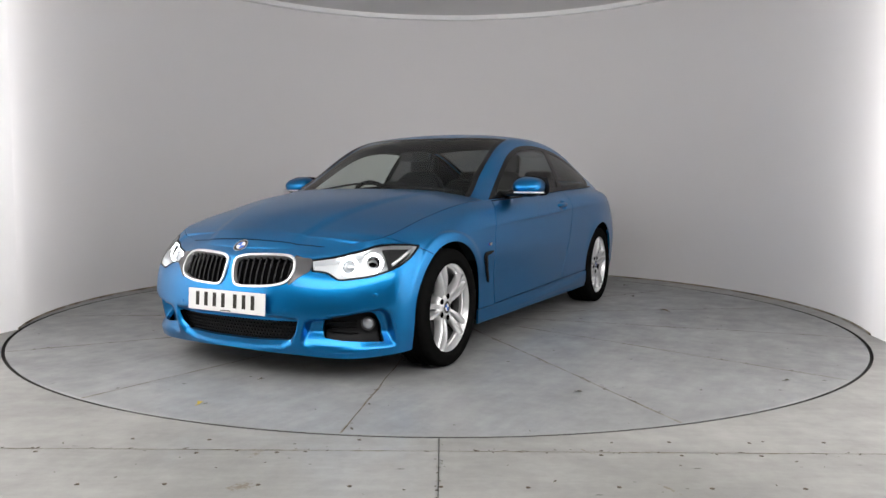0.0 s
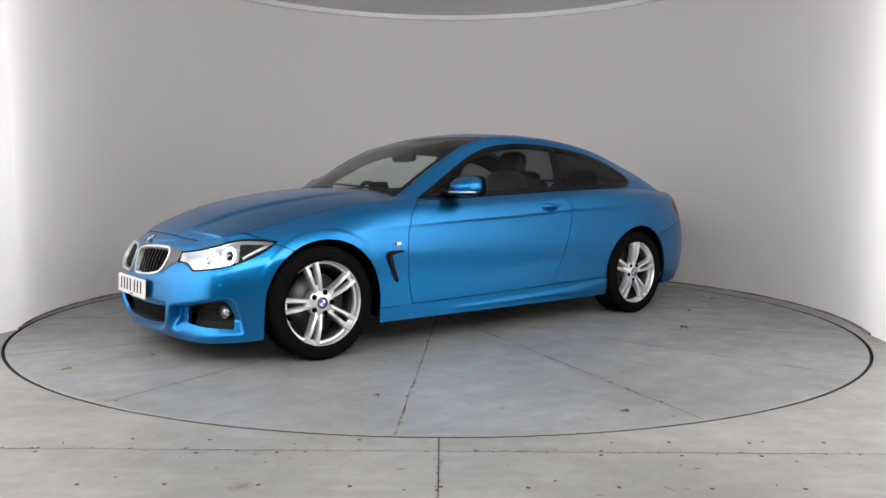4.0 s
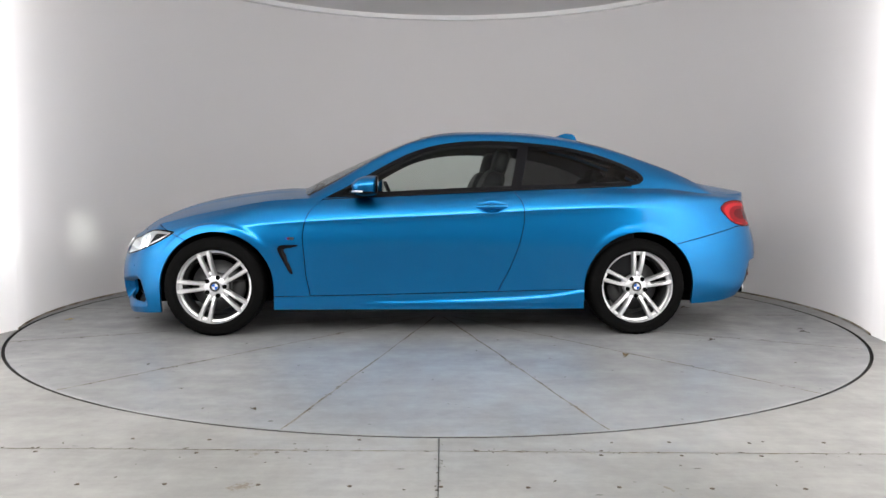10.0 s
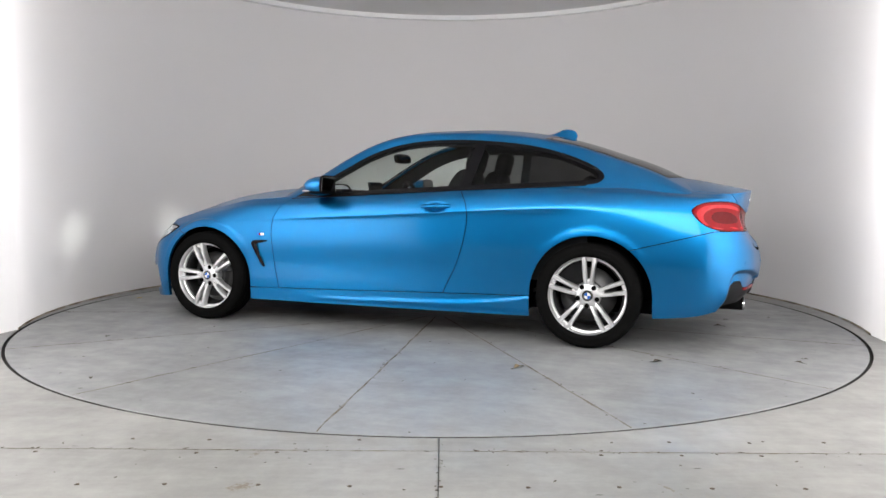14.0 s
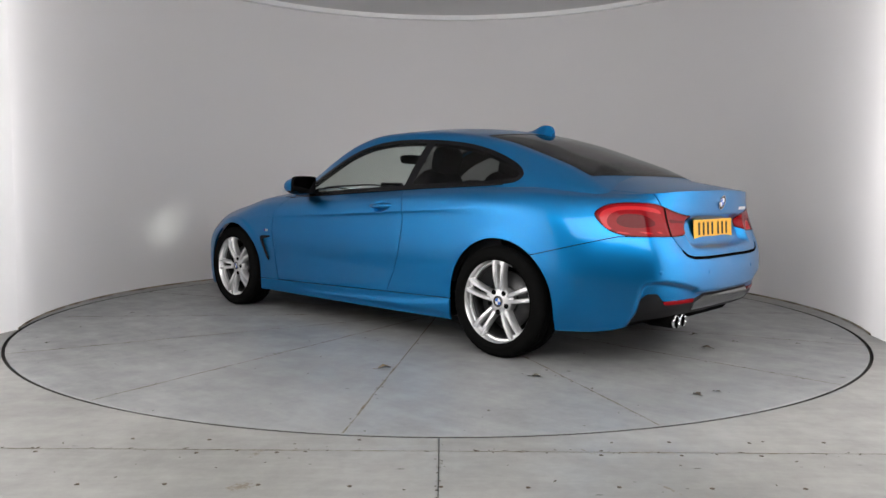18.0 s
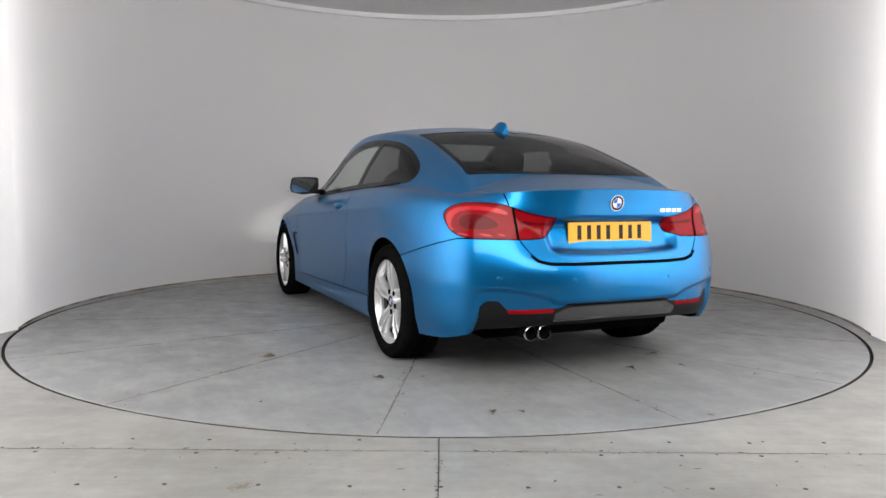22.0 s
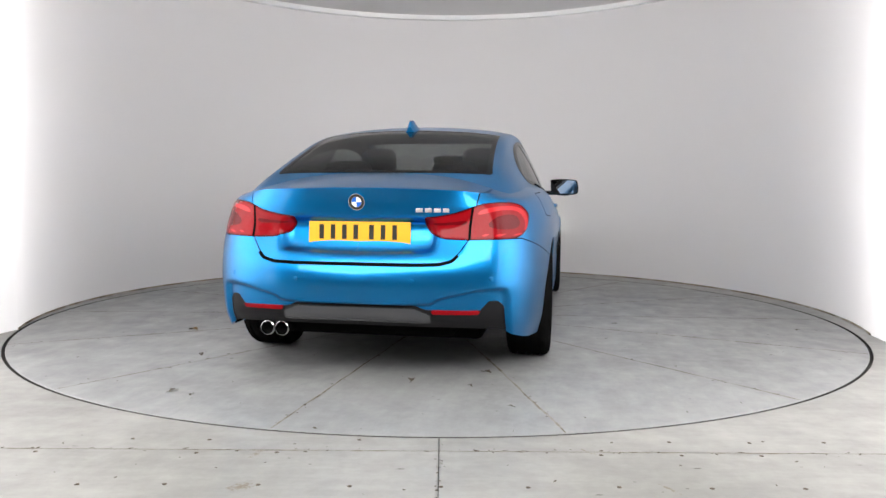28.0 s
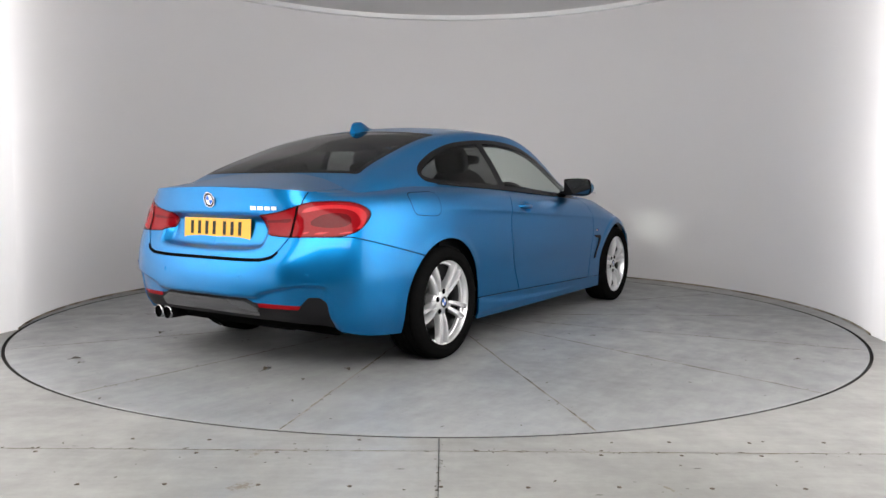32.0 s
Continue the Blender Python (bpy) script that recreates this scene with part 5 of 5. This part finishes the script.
    roundel(facing((-2.088, 0, c + 0.003), (-0.66, 0, 0.75)), 0.041, car)
    x = 0.290
    for w in (0.034, 0.034, 0.034, 0.030):
        p, n = on_body(view_rear, x + w / 2, 0.876, 0.0)
        part("model_badge", moved(box_bm(w, 0.019, 0.003, pose(0, 0, 0.002), 0.001),
                                 facing(mir(p), mir(n))), M_SATIN, car, "small chrome block of the boot badge", smooth=False)
        x += w + 0.010

    # lower front intake: mesh of hexagons
    low = panel("lower_intake", RING, [low_in], M_UNDER, car, "black lower intake", lift=-0.05, lip=0)
    panel("lower_intake", RING, [low_in], M_UNDER, car, "black lower intake", mirror=True, lift=-0.05, lip=0)
    bms = []
    for r in range(6):
        z = 0.216 + 0.018 * r
        for q in range(-22, 23):
            y = 0.0205 * q + (0.01025 if r % 2 else 0)
            if abs(y) < np.interp(z, [.2, .216, .26, .314], [.30, .34, .385, .40]):
                p, n = on_body(view_front, abs(y), z, 0.0)
                hexa = [(0, math.cos(radians(30 + 60 * a)) * 0.0118 + y, math.sin(radians(30 + 60 * a)) * 0.0105 + z) for a in range(6)]
                hin = [(0, math.cos(radians(30 + 60 * a)) * 0.0088 + y, math.sin(radians(30 + 60 * a)) * 0.0078 + z) for a in range(6)]
                bms.append((p.x + 0.03, hexa, hin))
    V, F = [], []
    for x, a, b in bms:
        k = len(V)
        V += [(x, v[1], v[2]) for v in a] + [(x, v[1], v[2]) for v in b] + [(x + 0.012, v[1], v[2]) for v in b]
        for j in range(6):
            w = (j + 1) % 6
            F += [(k + j, k + w, k + 6 + w, k + 6 + j), (k + 6 + j, k + 6 + w, k + 12 + w, k + 12 + j)]
    ob_mesh("intake_mesh", V, F, M_PLASTIC, low, "black honeycomb mesh", smooth=False)

    # shark-fin aerial
    fin = bmesh.new()
    rows = []
    for i in range(13):
        u = i / 12
        x = 0.975 + 0.195 * u
        hgt = 0.058 * math.sin(math.pi / 2 * min(1, u / 0.72)) ** 1.7 * (1 if u < 0.9 else 1 - (u - 0.9) * 5)
        w = 0.046 * math.sin(math.pi * min(1, 0.15 + 0.70 * u)) ** 0.7 + 0.003
        z0 = float(gspline(G_C, np.array([x]))[0]) - 0.004
        rows.append([fin.verts.new((x + 0.012 * s * u, w * c * (1 - 0.82 * s ** 0.8), z0 + (hgt + 0.010) * s)) for c, s in ((-1, 0), (-1, .35), (-1, .75), (-1, 1), (1, 1), (1, .75), (1, .35), (1, 0))])
    for a, b in zip(rows, rows[1:]):
        for j in range(7):
            fin.faces.new((a[j], b[j], b[j + 1], a[j + 1]))
    fin.faces.new(rows[0])
    fin.faces.new(rows[-1][::-1])
    bmesh.ops.recalc_face_normals(fin, faces=fin.faces)
    sharp(part("aerial_fin", fin, M_PAINT, car, "blue shark-fin aerial"), 50)

    # cowl, wipers
    bm = bmesh.new()
    rows = []
    for i in range(21):
        y = -0.70 + 1.40 * i / 20
        k = (y / 0.70) ** 2
        rows.append([bm.verts.new((x, y, z)) for x, z in ((-0.95 + 0.16 * k, 0.930 - 0.02 * k), (-0.88 + 0.15 * k, 0.944 - 0.02 * k), (-0.80 + 0.12 * k, 0.975 - 0.025 * k))])
    for a, b in zip(rows, rows[1:]):
        for j in range(2):
            bm.faces.new((a[j], b[j], b[j + 1], a[j + 1]))
    part("cowl", bm, M_PLASTIC, car, "black plastic cowl below the windscreen")
    for pts in ([(-.86, .42, .965), (-.79, .15, 1.010), (-.82, -.18, 1.0), (-.78, -.42, .985)], [(-.84, -.10, .968), (-.78, -.3, .985), (-.75, -.48, .975), (-.70, -.60, .965)]):
        part("wiper", tube(catmull(np.arange(4), np.array(pts), np.linspace(0, 3, 14)), 0.007, 6), M_PLASTIC, car, "black windscreen wiper")

    # fuel flap on the passenger's side
    flap = XZ(sdf(loop([(1.475, .955), (1.60, .958), (1.690, .950), (1.700, .90), (1.685, .845), (1.60, .835), (1.50, .835), (1.470, .88)], 4)))
    panel("fuel_flap_gap", RING, [grow(flap, 0.0035)], M_UNDER, car, "gap round the fuel flap", mirror=True, lift=0.0006, lip=0)
    panel("fuel_flap", RING, [flap], M_PAINT, car, "painted fuel filler flap", mirror=True, lift=0.0012, lip=0)
    # underbody
    part("splash_shield", box_bm(0.45, 0.95, 0.02, pose(-1.83, 0, 0.185), 0.005), M_UNDER, car, "black splash shield under the nose")
    part("splash_shield", box_bm(0.35, 1.05, 0.02, pose(2.06, 0, 0.30), 0.005), M_UNDER, car, "black shield under the tail")
    part("underbody", box_bm(3.9, 1.16, 0.10, pose(0.05, 0, 0.235), 0.03), M_UNDER, car, "dark underbody")
    part("silencer", box_bm(0.35, 0.95, 0.14, pose(2.05, 0, 0.30), 0.05, 3), M_UNDER, car)
    for s in (-1, 1):
        part("sill_box", box_bm(1.95, 0.28, 0.09, pose(0.02, s * 0.70, 0.225), 0.02), M_UNDER, car)
    build_cabin(car)


def make_seat(parent, x, y, w=0.50, back=True):
    """Sports seat: cushion, winged backrest, headrest."""
    cush = superblob(0.27, w / 2, 0.10, 0.45, 0.45)
    s = part("seat", moved(cush, pose(x, y, 0.50, 0, -8, 0)), M_SEAT, parent, "black leather front seat")
    b = superblob(0.085, w / 2, 0.33, 0.45, 0.5)
    for v in b.verts:
        v.co.x -= 0.35 * abs(v.co.y) ** 2
        v.co.y *= 1.0 - 0.28 * max(0, v.co.z / 0.33) ** 2
    part("backrest", moved(b, pose(x + 0.30, y, 0.80, 0, 20, 0)), M_SEAT, s)
    hr = superblob(0.055, 0.125, 0.095, 0.55, 0.6)
    part("headrest", moved(hr, pose(x + 0.435, y, 1.175, 0, 14, 0)), M_SEAT, s)
    return s


def build_cabin(car):
    for s in (-1, 1):
        make_seat(car, 0.10, s * 0.37)
    # rear bench
    s = part("rear_bench", moved(superblob(0.26, 0.60, 0.10, 0.4, 0.35), pose(0.95, 0, 0.52, 0, -6, 0)), M_SEAT, car, "black leather rear bench")
    for q in (-1, 1):
        part("backrest", moved(superblob(0.075, 0.29, 0.29, 0.45, 0.4), pose(1.27, q * 0.31, 0.80, 0, 24, 0)), M_SEAT, s)
        part("headrest", moved(superblob(0.05, 0.14, 0.07, 0.5, 0.55), pose(1.40, q * 0.33, 1.075, 0, 20, 0)), M_SEAT, s)
    part("parcel_shelf", box_bm(0.55, 1.18, 0.02, pose(1.66, 0, 0.985), 0.006), M_CABIN, car)
    part("cabin_floor", box_bm(2.5, 1.40, 0.02, pose(0.35, 0, 0.32), 0.004), M_CABIN, car)
    # dashboard
    bm = bmesh.new()
    rows = []
    for i in range(25):
        y = -0.72 + 1.44 * i / 24
        k = (y / 0.72) ** 2
        hump = 0.035 * math.exp(-((y - 0.37) / 0.16) ** 2)
        rows.append([bm.verts.new((x, y, z)) for x, z in ((-0.90 + 0.22 * k, 0.93 - 0.03 * k), (-0.62 + 0.12 * k, 0.945 + hump * 0.3), (-0.46 + 0.06 * k, 0.935 + hump), (-0.40, 0.885 + hump), (-0.39, 0.78), (-0.46, 0.66), (-0.52, 0.50))])
    for a, b in zip(rows, rows[1:]):
        for j in range(6):
            bm.faces.new((a[j], b[j], b[j + 1], a[j + 1]))
    bmesh.ops.recalc_face_normals(bm, faces=bm.faces)
    dash = part("dashboard", bm, M_CABIN, car, "dark grey dashboard")
    part("screen", box_bm(0.02, 0.24, 0.09, pose(-0.44, 0.02, 0.985, 0, -12, 0), 0.006), M_BLACK, dash)
    part("centre_console", box_bm(0.95, 0.22, 0.22, pose(0.10, 0, 0.49), 0.03, 3), M_CABIN, car)
    # steering wheel on the right-hand seat
    m = pose(-0.24, 0.37, 0.86, 0, 66, 0)
    ring_pts = [(0.182 * math.cos(2 * math.pi * i / 40), 0.182 * math.sin(2 * math.pi * i / 40), 0) for i in range(40)]
    sw = part("steering_wheel", moved(tube(ring_pts, 0.016, 10, closed=True), m), M_SEAT, car, "black leather steering wheel")
    part("wheel_boss", moved(superblob(0.06, 0.075, 0.03, 0.6, 0.6), m), M_CABIN, sw)
    for a in (0, 180, 270):
        part("wheel_arm", moved(box_bm(0.13, 0.035, 0.016, pose(0.11, 0, 0), 0.006), m @ pose(0, 0, 0, 0, 0, a + 90)), M_CABIN, sw)
    # mirror, headliner, door cards
    rv = part("rear_view_mirror", moved(superblob(0.02, 0.125, 0.036, 0.5, 0.5), pose(-0.22, 0.03, 1.215, 0, -10, 0)), M_CABIN, car, "black rear-view mirror")
    part("mirror_face", moved(slab(loop([(-.115, -.03), (-.115, .03), (.115, .03), (.115, -.03)], 5), 0.002), pose(-0.198, 0.03, 1.215, 0, -10, 0) @ pose(0, 0, 0, 0, 90, 0) @ pose(0, 0, 0, 0, 0, 90)), M_MIRROR, rv, smooth=False)
    part("mirror_stem", tube([(-0.265, 0.03, 1.232), (-0.24, 0.03, 1.228), (-0.225, 0.03, 1.22)], 0.012, 8), M_CABIN, rv)
    panel("headliner", CABIN, [NOT(grow(windscreen, 0.0)), NOT(grow(rear_glass, 0.0)), NOT(grow(side_win, -0.034))], M_LINER, car, "anthracite headliner", lift=-0.022, lip=0, flip=True)
    for mi in (False, True):
        panel("door_card", RING, [NOT(DOOR_F), lambda p: p[:, 0] - 1.4, lambda p: 0.40 - p[:, 2]], M_CABIN, car, "dark door card", mirror=mi, lift=-0.09, lip=0, flip=True)


build_fittings(car)


# ---- small things on the turntable ----
def make_leaf(name, length, mat, label, seed):
    """A curled dry leaf: a pointed blade with a rib and a stalk."""
    rnd = random.Random(seed)
    bm = bmesh.new()
    rows = []
    for i in range(9):
        u = i / 8
        w = length * 0.30 * math.sin(math.pi * min(1, u * 0.96 + 0.02)) ** 0.8 * rnd.uniform(0.8, 1.15)
        lift = 0.004 + length * 0.10 * math.sin(math.pi * u)
        rows.append([bm.verts.new((length * (u - 0.5), s * w, lift + abs(s) * w * rnd.uniform(0.2, 0.5) - 0.003)) for s in (-1, -0.5, 0, 0.5, 1)])
    for a, b in zip(rows, rows[1:]):
        for j in range(4):
            bm.faces.new((a[j], b[j], b[j + 1], a[j + 1]))
    leaf = part(name, bm, mat)
    part("stalk", tube([(-length * 0.5, 0, 0.004), (-length * 0.7, length * 0.05, 0.003), (-length * 0.85, length * 0.12, 0.002)], 0.0012, 5), mat, leaf)
    return tagged(leaf, label, "leaf", "leaves on the turntable")


LITTER = (
    (-2.73, -0.23, 0.045, M_LEAF_YELLOW, "small yellow dry leaf lying on the turntable", 20),
    (1.03, -1.53, 0.075, M_LEAF, "brown dry leaf lying on a turntable joint", 70),
    (2.55, -0.72, 0.03, M_SCRAP, "dark dry leaf scrap lying on the turntable", 5),
    (1.74, -1.1, 0.055, M_SCRAP, "dark dry leaf scrap lying on the turntable", 36),
    (1.83, 0.6, 0.05, M_SCRAP, "dark dry leaf scrap lying on the turntable", 67),
    (0.17, 1.35, 0.03, M_SCRAP, "dark dry leaf scrap lying on the turntable", 98),
    (0.16, 2.61, 0.035, M_SCRAP, "dark dry leaf scrap lying on the turntable", 129),
    (2.5, -0.84, 0.05, M_SCRAP, "dark dry leaf scrap lying on the turntable", 160),
    (2.07, 0.24, 0.06, M_SCRAP, "dark dry leaf scrap lying on the turntable", 191),
    (2.12, 0.55, 0.03, M_SCRAP, "dark dry leaf scrap lying on the turntable", 222),
    (2.44, 0.78, 0.025, M_SCRAP, "dark dry leaf scrap lying on the turntable", 253),
    (-1.7, -1.68, 0.03, M_SCRAP, "dark dry leaf scrap lying on the turntable", 284),
    (-0.96, -2.56, 0.035, M_SCRAP, "dark dry leaf scrap lying on the turntable", 315),
    (-2.26, -0.18, 0.03, M_SCRAP, "dark dry leaf scrap lying on the turntable", 346),
)
leaves = []
for x, y, size, mat, label, spin in LITTER:
    leaves.append((make_leaf("leaf", size, mat, label, spin), x, y, spin))


# ---- what moves ----
TURN = [62.256 - 5.92433 * t + 0.0044982 * t * t for t in range(0, 33, 2)]


def motions():
    """The turntable turns at an even pace and carries the car."""
    walk(turntable, [(2 * i, pose(0, 0, 0, 0, 0, a)) for i, a in enumerate(TURN)])
    walk(car, [(2 * i, pose(0, 0, 0, 0, 0, a) @ pose(CAR_X, CAR_Y, 0)) for i, a in enumerate(TURN)])
    for leaf, x, y, spin in leaves:
        walk(leaf, [(2 * i, pose(0, 0, 0, 0, 0, a) @ pose(x, y, 0, 0, 0, spin)) for i, a in enumerate(TURN)])


motions()
